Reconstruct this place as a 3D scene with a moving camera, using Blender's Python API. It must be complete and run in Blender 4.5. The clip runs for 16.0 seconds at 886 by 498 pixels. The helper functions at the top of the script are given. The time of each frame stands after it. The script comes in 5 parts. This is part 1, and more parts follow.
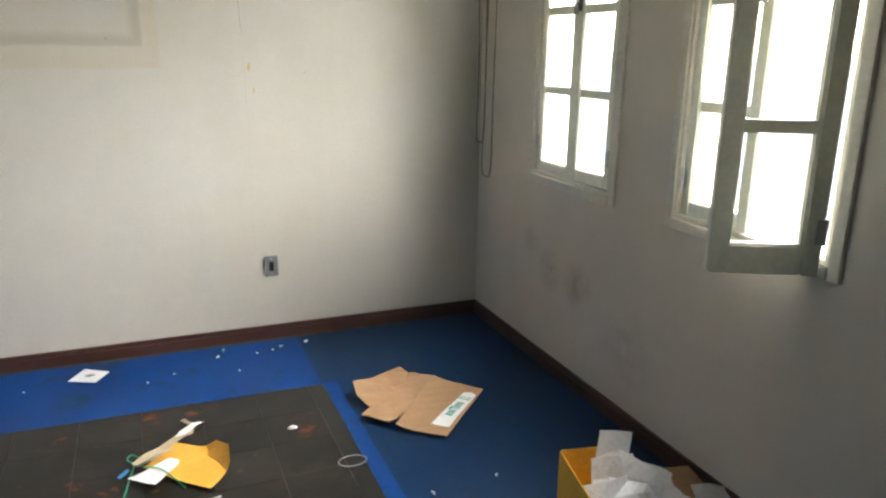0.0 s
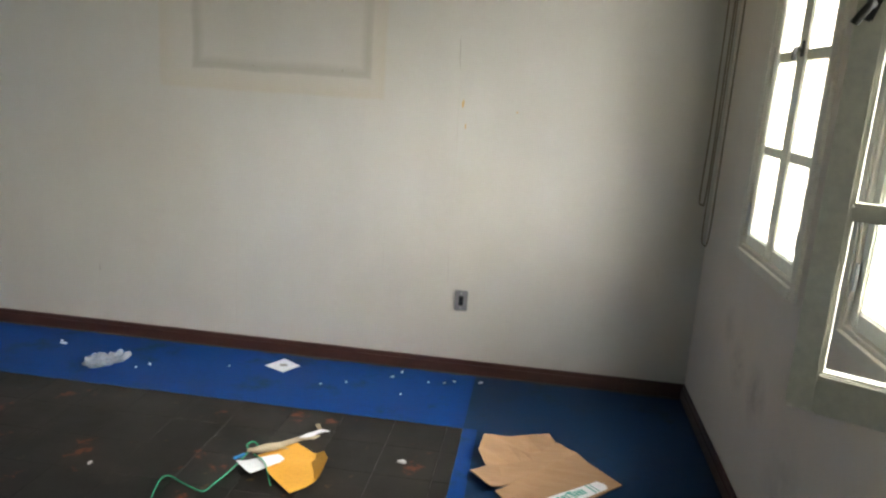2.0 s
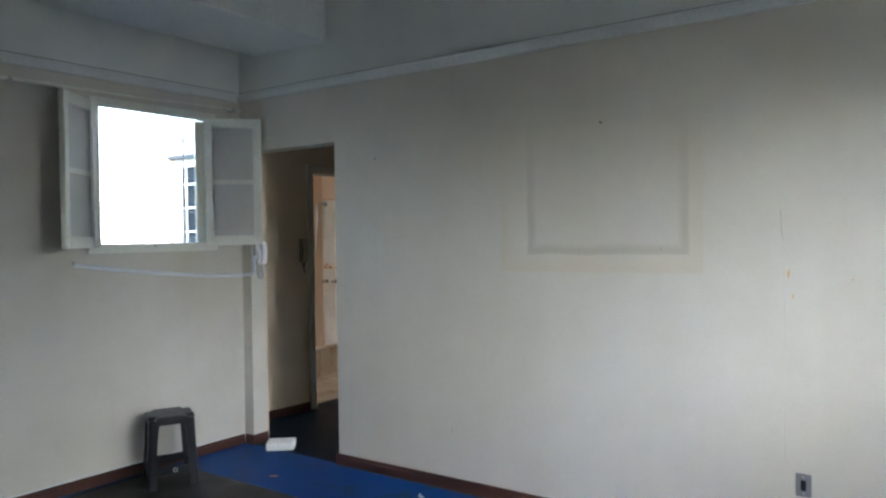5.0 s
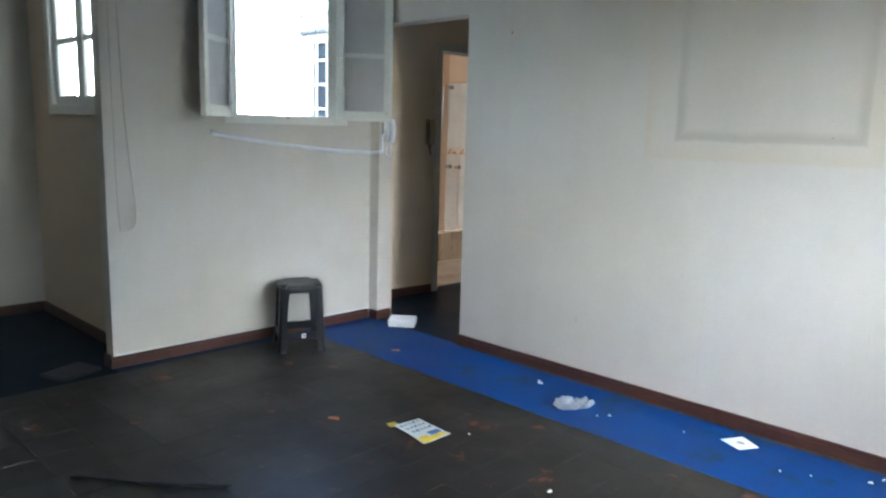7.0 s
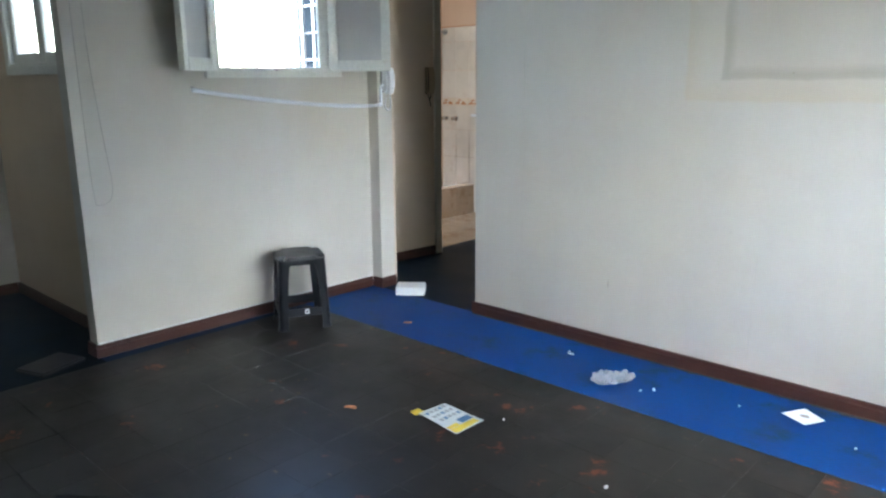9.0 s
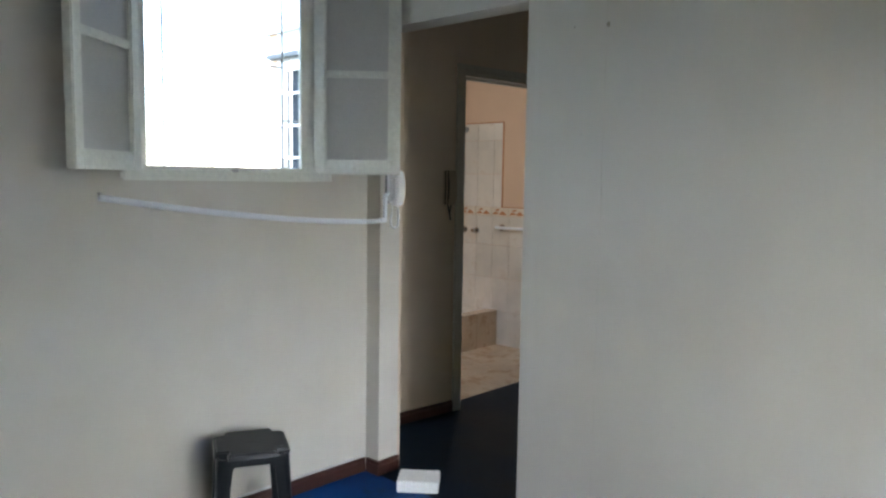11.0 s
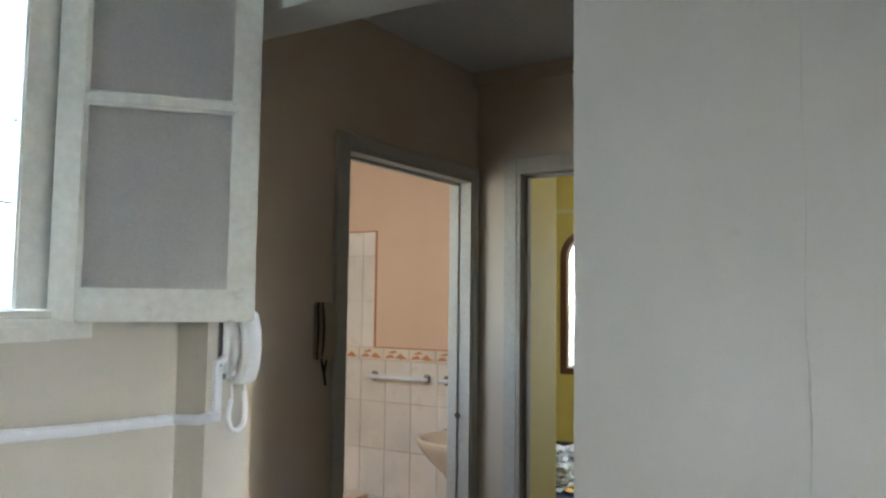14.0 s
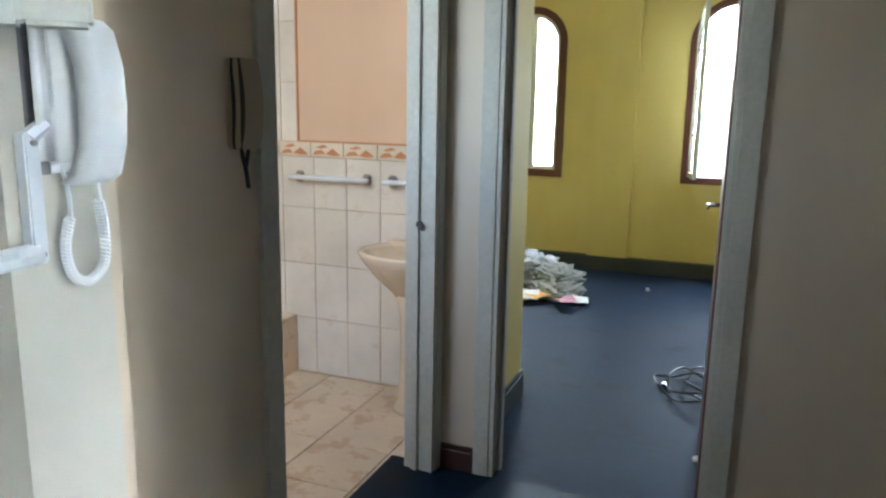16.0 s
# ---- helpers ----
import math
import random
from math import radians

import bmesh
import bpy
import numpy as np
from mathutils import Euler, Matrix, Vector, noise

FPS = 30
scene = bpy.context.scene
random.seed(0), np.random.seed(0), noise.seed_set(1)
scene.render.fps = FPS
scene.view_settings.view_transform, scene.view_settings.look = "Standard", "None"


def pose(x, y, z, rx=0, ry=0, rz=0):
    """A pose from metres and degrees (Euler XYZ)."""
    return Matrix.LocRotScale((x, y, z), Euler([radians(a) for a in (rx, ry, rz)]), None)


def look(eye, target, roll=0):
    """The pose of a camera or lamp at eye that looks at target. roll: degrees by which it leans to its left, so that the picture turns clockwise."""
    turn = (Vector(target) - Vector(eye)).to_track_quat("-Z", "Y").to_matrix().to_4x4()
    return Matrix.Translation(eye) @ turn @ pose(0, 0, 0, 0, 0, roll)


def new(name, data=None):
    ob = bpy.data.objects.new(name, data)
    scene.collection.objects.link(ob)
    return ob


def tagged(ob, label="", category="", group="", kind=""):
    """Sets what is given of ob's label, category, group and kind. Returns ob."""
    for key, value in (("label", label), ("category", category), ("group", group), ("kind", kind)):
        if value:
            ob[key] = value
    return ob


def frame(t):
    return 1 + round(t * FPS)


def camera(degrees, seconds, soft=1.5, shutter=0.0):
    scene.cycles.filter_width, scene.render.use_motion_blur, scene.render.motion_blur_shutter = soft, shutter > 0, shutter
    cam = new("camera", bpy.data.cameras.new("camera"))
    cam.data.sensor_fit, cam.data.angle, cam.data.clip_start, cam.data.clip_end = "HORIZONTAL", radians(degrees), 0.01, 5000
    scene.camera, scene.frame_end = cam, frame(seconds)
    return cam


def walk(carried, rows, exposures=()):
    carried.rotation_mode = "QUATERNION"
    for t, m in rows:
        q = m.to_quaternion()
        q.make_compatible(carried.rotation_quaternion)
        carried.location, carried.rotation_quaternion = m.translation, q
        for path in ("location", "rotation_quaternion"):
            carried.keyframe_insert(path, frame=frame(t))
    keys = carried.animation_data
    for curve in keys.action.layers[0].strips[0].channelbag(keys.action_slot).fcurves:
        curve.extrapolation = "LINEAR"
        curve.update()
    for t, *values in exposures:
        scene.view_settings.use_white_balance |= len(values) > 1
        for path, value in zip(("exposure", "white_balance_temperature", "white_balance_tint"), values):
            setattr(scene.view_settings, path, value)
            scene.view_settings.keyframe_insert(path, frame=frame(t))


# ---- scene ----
cam = camera(62.6, 16.0, soft=2.4)
PATH = [
    (0, (-0.004, 0.34, 1.411), (0.735, 2.12, 0.879), 0.9),
    (0.3, (0.191, 0.341, 1.42), (0.716, 2.178, 0.83), 2.0),
    (0.5, (0.269, 0.353, 1.409), (0.76, 2.202, 0.825), 2.4),
    (1, (0.485, 0.428, 1.404), (0.781, 2.325, 0.845), 3.2),
    (1.5, (0.641, 0.473, 1.427), (0.708, 2.403, 0.906), 2.5),
    (2, (0.84, 0.4, 1.413), (0.602, 2.334, 0.963), 3.8),
    (2.5, (1.042, 0.271, 1.422), (0.671, 2.206, 1.076), 3.3),
    (3, (1.109, 0.279, 1.449), (0.65, 2.209, 1.196), 1.6),
    (3.5, (1.108, 0.253, 1.456), (0.58, 2.175, 1.299), 1.6),
    (4, (1.119, 0.281, 1.495), (0.408, 2.148, 1.387), 0.6),
    (4.4, (1.101, 0.273, 1.502), (0.189, 2.052, 1.439), -0.1),
    (4.5, (1.087, 0.276, 1.499), (0.143, 2.038, 1.439), -0.3),
    (5, (1.069, 0.25, 1.501), (-0.076, 1.889, 1.467), -0.8),
    (5.2, (1.055, 0.248, 1.492), (-0.139, 1.852, 1.445), -0.8),
    (7.3, (0.858, 0.339, 1.418), (-0.52, 1.726, 0.999), 1.1),
    (7.5, (0.809, 0.364, 1.421), (-0.557, 1.739, 0.929), 0.9),
    (8, (0.705, 0.399, 1.412), (-0.619, 1.796, 0.87), 0.3),
    (8.2, (0.674, 0.403, 1.402), (-0.639, 1.81, 0.857), 0.1),
    (10.3, (-0.129, 1.114, 1.425), (-1.485, 2.559, 1.152), -0.3),
    (10.4, (-0.201, 1.187, 1.426), (-1.552, 2.633, 1.138), 0.0),
    (10.5, (-0.263, 1.24, 1.422), (-1.604, 2.697, 1.143), 0.7),
    (11, (-0.538, 1.489, 1.445), (-1.901, 2.94, 1.256), 0.9),
    (11.5, (-0.822, 1.695, 1.502), (-2.066, 3.26, 1.443), 1.2),
    (12, (-1.075, 1.846, 1.517), (-2.245, 3.468, 1.491), 0.6),
    (12.5, (-1.26, 2.041, 1.525), (-2.427, 3.663, 1.604), -0.2),
    (13, (-1.475, 2.233, 1.529), (-2.553, 3.911, 1.677), 0.7),
    (13.5, (-1.686, 2.41, 1.536), (-2.672, 4.145, 1.67), 0.3),
    (14, (-1.872, 2.641, 1.511), (-2.852, 4.379, 1.653), 0.7),
    (14.5, (-2.008, 2.863, 1.49), (-3.036, 4.578, 1.486), 2.1),
    (15, (-2.226, 3.072, 1.459), (-3.09, 4.871, 1.33), 1.3),
    (15.2, (-2.288, 3.13, 1.46), (-3.113, 4.942, 1.276), 1.3),
    (15.5, (-2.349, 3.188, 1.434), (-3.142, 5.004, 1.167), 1.6),
    (16, (-2.458, 3.303, 1.406), (-3.186, 5.125, 1.017), 1.0),
]
EXPOSURES = [(0, 5.0, 7300, 9), (3, 4.6, 7050, 9), (4, 4.7, 7000, 9), (5, 4.8, 6250, 8), (7.5, 5.45, 6050, 7), (8, 5.5, 6000, 7), (10.5, 5.1, 6300, 8), (12, 4.82, 6500, 9), (13, 4.95, 6650, 9), (13.5, 5.2, 6650, 9), (14, 5.42, 6550, 8), (15, 5.5, 6350, 6), (16, 5.95, 5950, 4)]
walk(cam, [(t, look(eye, target, roll)) for t, eye, target, roll in PATH], EXPOSURES)

# ---- world and light ----
world = bpy.data.worlds.new("sky")
scene.world = world
world.use_nodes = True
wn = world.node_tree.nodes
wl = world.node_tree.links
sky = wn.new("ShaderNodeTexSky")
sky.sky_type = "NISHITA"
sky.sun_disc = False
SUN_EL, SUN_ROT = radians(38), radians(120)
sky.sun_elevation, sky.sun_rotation = SUN_EL, SUN_ROT
sky.air_density, sky.dust_density, sky.ozone_density = 1.0, 0.9, 1.0
wn["Background"].inputs["Strength"].default_value = 0.08
wl.new(sky.outputs[0], wn["Background"].inputs["Color"])
sun_data = bpy.data.lights.new("sun", "SUN")
sun_data.energy, sun_data.angle, sun_data.color = 1.4, radians(70), (0.95, 0.98, 1.0)
sun = new("sun", sun_data)
sun.matrix_world = look((math.sin(SUN_ROT) * 30, math.cos(SUN_ROT) * 30, 30 * math.tan(SUN_EL)), (0, 0, 0))


def sky_light(name, eye, target, w, h, watts):
    """The sky's light in a window opening that faces away from the sun."""
    d = bpy.data.lights.new(name, "AREA")
    d.shape, d.size, d.size_y, d.energy, d.color = "RECTANGLE", w, h, watts, (0.93, 0.97, 1.0)
    new(name, d).matrix_world = look(eye, target)


sky_light("sky_light_bedroom", (-4.19, 9.93, 1.5), (-4.19, 8.0, 1.0), 0.5, 1.3, 1.1)
sky_light("sky_light_bedroom", (-2.53, 9.95, 1.53), (-2.53, 8.0, 1.0), 0.6, 1.35, 1.3)
sky_light("sky_light_bathroom", (-4.41, 4.60, 1.80), (-4.41, 6.2, 1.3), 0.95, 0.8, 0.26)
sky_light("sky_light_alcove", (-4.03, 2.27, 1.95), (-4.03, 0.5, 1.2), 0.85, 0.8, 0.35)


# ---- materials ----
def mat(name, rough=0.6, metal=0.0):
    m = bpy.data.materials.new(name)
    m.use_nodes = True
    b = m.node_tree.nodes["Principled BSDF"]
    b.inputs["Roughness"].default_value = rough
    b.inputs["Metallic"].default_value = metal
    return m, m.node_tree.nodes, m.node_tree.links, b


def tex_noise(n, l, scale, detail=4.0, rough=0.6, stretch=(1, 1, 1), vec="Object"):
    co = n.new("ShaderNodeTexCoord")
    mp = n.new("ShaderNodeMapping")
    mp.inputs["Scale"].default_value = stretch
    t = n.new("ShaderNodeTexNoise")
    t.inputs["Scale"].default_value, t.inputs["Detail"].default_value, t.inputs["Roughness"].default_value = scale, detail, rough
    l.new(co.outputs[vec], mp.inputs[0])
    l.new(mp.outputs[0], t.inputs["Vector"])
    return t.outputs["Fac"]


def ramp(n, l, fac, stops):
    r = n.new("ShaderNodeValToRGB")
    els = r.color_ramp.elements
    while len(els) < len(stops):
        els.new(0.5)
    for e, (p, c) in zip(els, stops):
        e.position, e.color = p, (*c, 1) if len(c) == 3 else c
    l.new(fac, r.inputs[0])
    return r.outputs[0]


def blend(n, l, fac, a, b, mode="MIX"):
    x = n.new("ShaderNodeMix")
    x.data_type, x.blend_type = "RGBA", mode
    for v, s in ((fac, 0), (a, 6), (b, 7)):
        if isinstance(v, (int, float)):
            x.inputs[s].default_value = v
        elif isinstance(v, tuple):
            x.inputs[s].default_value = (*v, 1)
        else:
            l.new(v, x.inputs[s])
    return x.outputs[2]


def bump(n, l, b, fac, strength=0.2, dist=0.002):
    u = n.new("ShaderNodeBump")
    u.inputs["Strength"].default_value, u.inputs["Distance"].default_value = strength, dist
    l.new(fac, u.inputs["Height"])
    l.new(u.outputs[0], b.inputs["Normal"])


def surface(name, c1, c2, scale=3.0, rough=0.6, grain=60.0, relief=0.15, metal=0.0, stretch=(1, 1, 1), dist=0.002, spec=0.5, dirt=None, mott=0.14):
    """A general worn surface: two colours mixed at a large scale, fine grain, relief, uneven gloss."""
    m, n, l, b = mat(name, rough, metal)
    big = tex_noise(n, l, scale, 5, 0.6, stretch)
    fine = tex_noise(n, l, grain, 3, 0.6, stretch)
    col = ramp(n, l, big, [(0.3, c1), (0.7, c2)])
    shade = ramp(n, l, fine, [(0.3, (1 - mott,) * 3), (0.7, (1 + mott * 0.43,) * 3)])
    col = blend(n, l, 0.7, col, shade, "MULTIPLY")
    if dirt:
        d = ramp(n, l, tex_noise(n, l, dirt[1], 6, 0.7), [(dirt[2], (0, 0, 0)), (dirt[2] + 0.12, (1, 1, 1))])
        col = blend(n, l, d, col, dirt[0])
    l.new(col, b.inputs["Base Color"])
    rr = ramp(n, l, big, [(0.2, (rough * 0.85,) * 3), (0.8, (min(1, rough * 1.15),) * 3)])
    l.new(rr, b.inputs["Roughness"])
    b.inputs["Specular IOR Level"].default_value = spec
    bump(n, l, b, fine, relief, dist)
    return m


def wall_paint(name, c, warm, marks=False, stains=()):
    """Old emulsion paint: broad yellowing, faint vertical roller streaks, small scuffs."""
    m, n, l, b = mat(name, 0.7)
    big = tex_noise(n, l, 0.7, 4, 0.55)
    mid = tex_noise(n, l, 2.6, 5, 0.6)
    streak = tex_noise(n, l, 3.0, 3, 0.5, (2.2, 2.2, 0.25))
    fine = tex_noise(n, l, 90, 3, 0.6)
    col = ramp(n, l, big, [(0.35, c), (0.65, warm)])
    col = blend(n, l, 0.35, col, ramp(n, l, mid, [(0.3, (0.88, 0.87, 0.85)), (0.7, (1.04, 1.04, 1.04))]), "MULTIPLY")
    col = blend(n, l, 0.16, col, ramp(n, l, streak, [(0.35, (0.9, 0.9, 0.9)), (0.6, (1.03, 1.03, 1.03))]), "MULTIPLY")
    scuff = ramp(n, l, tex_noise(n, l, 7, 8, 0.75), [(0.66, (0, 0, 0)), (0.74, (0.35, 0.35, 0.35))])
    col = blend(n, l, scuff, col, tuple(v * 0.72 for v in warm))
    for spot, radius, amount in stains:
        tc = n.new("ShaderNodeTexCoord")
        vd = n.new("ShaderNodeVectorMath")
        vd.operation = "DISTANCE"
        vd.inputs[1].default_value = spot
        l.new(tc.outputs["Object"], vd.inputs[0])
        mr = n.new("ShaderNodeMapRange")
        mr.inputs[1].default_value, mr.inputs[2].default_value = radius, radius * 0.2
        mr.inputs[3].default_value, mr.inputs[4].default_value = 0.0, amount
        l.new(vd.outputs["Value"], mr.inputs[0])
        ragged = blend(n, l, 1.0, mr.outputs[0], ramp(n, l, tex_noise(n, l, 14, 5, 0.65), [(0.3, (0, 0, 0)), (0.6, (1, 1, 1))]), "MULTIPLY")
        col = blend(n, l, ragged, col, tuple(v * 0.62 for v in warm))
    if marks:
        co = n.new("ShaderNodeTexCoord")
        sep = n.new("ShaderNodeSeparateXYZ")
        wob = tex_noise(n, l, 5, 4, 0.6)
        l.new(co.outputs["Object"], sep.inputs[0])

        def op(kind, a, bb):
            q = n.new("ShaderNodeMath")
            q.operation = kind
            for i, v in enumerate((a, bb)):
                if isinstance(v, (int, float)):
                    q.inputs[i].default_value = v
                else:
                    l.new(v, q.inputs[i])
            return q.outputs[0]

        def rect(cx, cz, hx, hz):
            dx = op("SUBTRACT", op("ABSOLUTE", op("SUBTRACT", sep.outputs[0], cx), 0), hx)
            dz = op("SUBTRACT", op("ABSOLUTE", op("SUBTRACT", sep.outputs[2], cz), 0), hz)
            return op("ADD", op("MAXIMUM", dx, dz), op("MULTIPLY", op("SUBTRACT", wob, 0.5), 0.03))

        def curve(d, stops):
            mr = n.new("ShaderNodeMapRange")
            mr.inputs[1].default_value, mr.inputs[2].default_value = -0.2, 0.2
            l.new(d, mr.inputs[0])
            return ramp(n, l, mr.outputs[0], stops)

        def g(v):
            return (v, v, v)
        # a yellowed halo and the dust line left by a large picture
        halo = curve(rect(-0.455, 1.80, 0.55, 0.49), [(0.0, g(0.0)), (0.28, g(0.12)), (0.49, g(0.5)), (0.53, g(0.0))])
        line = curve(rect(-0.405, 1.76, 0.41, 0.335), [(0.0, g(0.12)), (0.42, g(0.12)), (0.48, g(0.45)), (0.515, g(0.6)), (0.555, g(0.5)), (0.585, g(0.0))])
        fade = n.new("ShaderNodeMapRange")
        fade.inputs[1].default_value, fade.inputs[2].default_value = 2.15, 1.55
        l.new(sep.outputs[2], fade.inputs[0])
        col = blend(n, l, op("MULTIPLY", halo, fade.outputs[0]), col, tuple(a * b for a, b in zip(c, (0.93, 0.82, 0.63))))
        col = blend(n, l, op("MULTIPLY", line, fade.outputs[0]), col, tuple(a * b for a, b in zip(c, (0.62, 0.58, 0.50))))
    l.new(col, b.inputs["Base Color"])
    bump(n, l, b, fine, 0.12, 0.002)
    return m


M_WALL = wall_paint("old cream wall paint", (0.56, 0.54, 0.505), (0.53, 0.50, 0.435))
M_WALLA = wall_paint("old cream wall paint with picture ghost", (0.56, 0.54, 0.505), (0.53, 0.50, 0.435), True)
# wall cream with the warm tint of reflected light put in; the stains are marks
M_WALLC = wall_paint("warm-tinted cream wall paint", (0.60, 0.53, 0.45), (0.56, 0.485, 0.395), stains=[((1.63, 3.04, 0.46), 0.11, 0.8), ((1.63, 2.81, 0.45), 0.13, 0.8), ((1.63, 3.21, 0.56), 0.10, 0.5), ((1.63, 2.45, 0.30), 0.20, 0.45)])
M_HALL = wall_paint("hall wall paint", (0.64, 0.54, 0.43), (0.59, 0.48, 0.36))
M_UPPER = wall_paint("white upper wall paint", (0.66, 0.69, 0.69), (0.62, 0.64, 0.63))
M_YELLOW = wall_paint("mustard yellow wall paint", (0.76, 0.63, 0.24), (0.72, 0.59, 0.20))
M_SALMON = wall_paint("salmon wall paint", (0.72, 0.50, 0.34), (0.70, 0.48, 0.32))
M_PLASTER = surface("white outdoor plaster", (0.76, 0.76, 0.74), (0.70, 0.70, 0.67), 1.5, 0.9)
M_GROUND = surface("asphalt and planting", (0.06, 0.06, 0.055), (0.10, 0.10, 0.08), 0.2, 0.9)
M_BASE = surface("red-brown stained skirting wood", (0.046, 0.019, 0.014), (0.076, 0.030, 0.021), 3, 0.45, 40, 0.2, stretch=(1, 1, 6))
M_BASEBED = surface("dark grey skirting paint", (0.03, 0.035, 0.04), (0.05, 0.055, 0.06), 3, 0.5)
M_WHITEWOOD = surface("chipped white enamel on wood", (0.72, 0.73, 0.68), (0.66, 0.66, 0.60), 4, 0.4, 50, 0.12, dirt=((0.42, 0.36, 0.28), 9, 0.66))
M_CREAMWOOD = surface("cream enamel on wood", (0.82, 0.80, 0.68), (0.77, 0.75, 0.62), 4, 0.38, 50, 0.12, dirt=((0.40, 0.36, 0.26), 9, 0.70))
M_CASING = surface("cream paint over old casing", (0.62, 0.57, 0.48), (0.57, 0.52, 0.43), 3, 0.6, 50, 0.1, dirt=((0.36, 0.32, 0.25), 8, 0.70))
M_GREYWOOD = surface("grey-white door frame paint", (0.54, 0.525, 0.46), (0.49, 0.47, 0.41), 2, 0.75, 50, 0.06, dirt=((0.36, 0.33, 0.26), 7, 0.72))
M_REDWOOD = surface("dark red varnished wood", (0.10, 0.030, 0.024), (0.14, 0.045, 0.03), 4, 0.4, 40, 0.15)
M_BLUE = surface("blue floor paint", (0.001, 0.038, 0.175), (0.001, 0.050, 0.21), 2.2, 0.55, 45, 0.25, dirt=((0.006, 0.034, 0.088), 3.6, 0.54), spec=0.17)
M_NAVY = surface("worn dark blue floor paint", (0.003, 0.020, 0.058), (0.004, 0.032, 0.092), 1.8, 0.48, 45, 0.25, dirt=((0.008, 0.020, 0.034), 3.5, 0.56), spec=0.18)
# near-black tone of the blue, for the alcove and hall floors
M_DEEP = surface("blue-black floor paint", (0.002, 0.009, 0.019), (0.003, 0.014, 0.031), 1.8, 0.5, 45, 0.25, dirt=((0.005, 0.009, 0.013), 3.5, 0.56), spec=0.10)
M_BEDFLOOR = surface("blue-grey worn screed floor", (0.012, 0.022, 0.046), (0.018, 0.032, 0.062), 1.6, 0.62, 30, 0.3, dirt=((0.013, 0.019, 0.032), 4, 0.55), spec=0.06)
M_SUB = surface("dark joint grime", (0.007, 0.0065, 0.006), (0.010, 0.009, 0.0085), 5, 0.8)
M_CEIL = surface("white ceiling paint", (0.66, 0.69, 0.70), (0.60, 0.63, 0.64), 1.2, 0.8)
M_METAL = surface("scratched steel", (0.5, 0.5, 0.5), (0.4, 0.4, 0.4), 8, 0.35, 80, 0.1, metal=1.0)
M_CHROME = surface("dull chrome", (0.7, 0.7, 0.7), (0.6, 0.6, 0.6), 8, 0.18, 80, 0.05, metal=1.0)
M_BLACKMETAL = surface("black iron", (0.03, 0.03, 0.03), (0.05, 0.045, 0.04), 8, 0.5, 60, 0.2)
M_PLATE = surface("grey plastic plate", (0.16, 0.16, 0.17), (0.20, 0.20, 0.21), 6, 0.4)
M_DARKPLASTIC = surface("black plastic", (0.007, 0.009, 0.012), (0.011, 0.013, 0.017), 3, 0.36, 70, 0.06, dirt=((0.03, 0.03, 0.03), 12, 0.72), spec=0.22, mott=0.06)
M_WHITEPLASTIC = surface("white plastic", (0.80, 0.81, 0.82), (0.77, 0.78, 0.79), 3, 0.3, 70, 0.02, mott=0.03)
M_BEIGEPLASTIC = surface("aged tan plastic", (0.40, 0.33, 0.23), (0.36, 0.29, 0.20), 3, 0.45, 70, 0.03, mott=0.04)
M_CONDUIT = surface("pale blue-white plastic trunking", (0.72, 0.75, 0.80), (0.66, 0.69, 0.74), 3, 0.4, 70, 0.03, mott=0.04)
M_PAPER = surface("white paper", (0.88, 0.88, 0.89), (0.83, 0.84, 0.86), 4, 0.85, 80, 0.05)
M_CARD = surface("brown cardboard", (0.42, 0.25, 0.14), (0.36, 0.21, 0.11), 5, 0.85, 80, 0.12, stretch=(1, 6, 1))
M_ENVELOPE = surface("orange manila paper", (0.78, 0.40, 0.06), (0.70, 0.34, 0.045), 5, 0.75, 80, 0.06)
M_CERAMIC = surface("beige glazed ceramic", (0.72, 0.58, 0.42), (0.68, 0.54, 0.38), 2, 0.15, 60, 0.02, mott=0.04)
M_GROUT = surface("tile grout", (0.55, 0.50, 0.42), (0.48, 0.43, 0.36), 5, 0.85)
M_FGROUT = surface("dark floor grout", (0.26, 0.20, 0.14), (0.20, 0.15, 0.11), 5, 0.85)
M_CORD = surface("old brown cotton cord", (0.24, 0.19, 0.14), (0.19, 0.15, 0.11), 20, 0.9)
M_THINCABLE = surface("thin pale grey cable", (0.46, 0.45, 0.42), (0.40, 0.39, 0.36), 20, 0.6)
M_GREENCORD = surface("green string", (0.02, 0.30, 0.15), (0.03, 0.36, 0.2), 20, 0.6)
M_BLACKCABLE = surface("black cable", (0.015, 0.015, 0.018), (0.025, 0.025, 0.028), 10, 0.45)


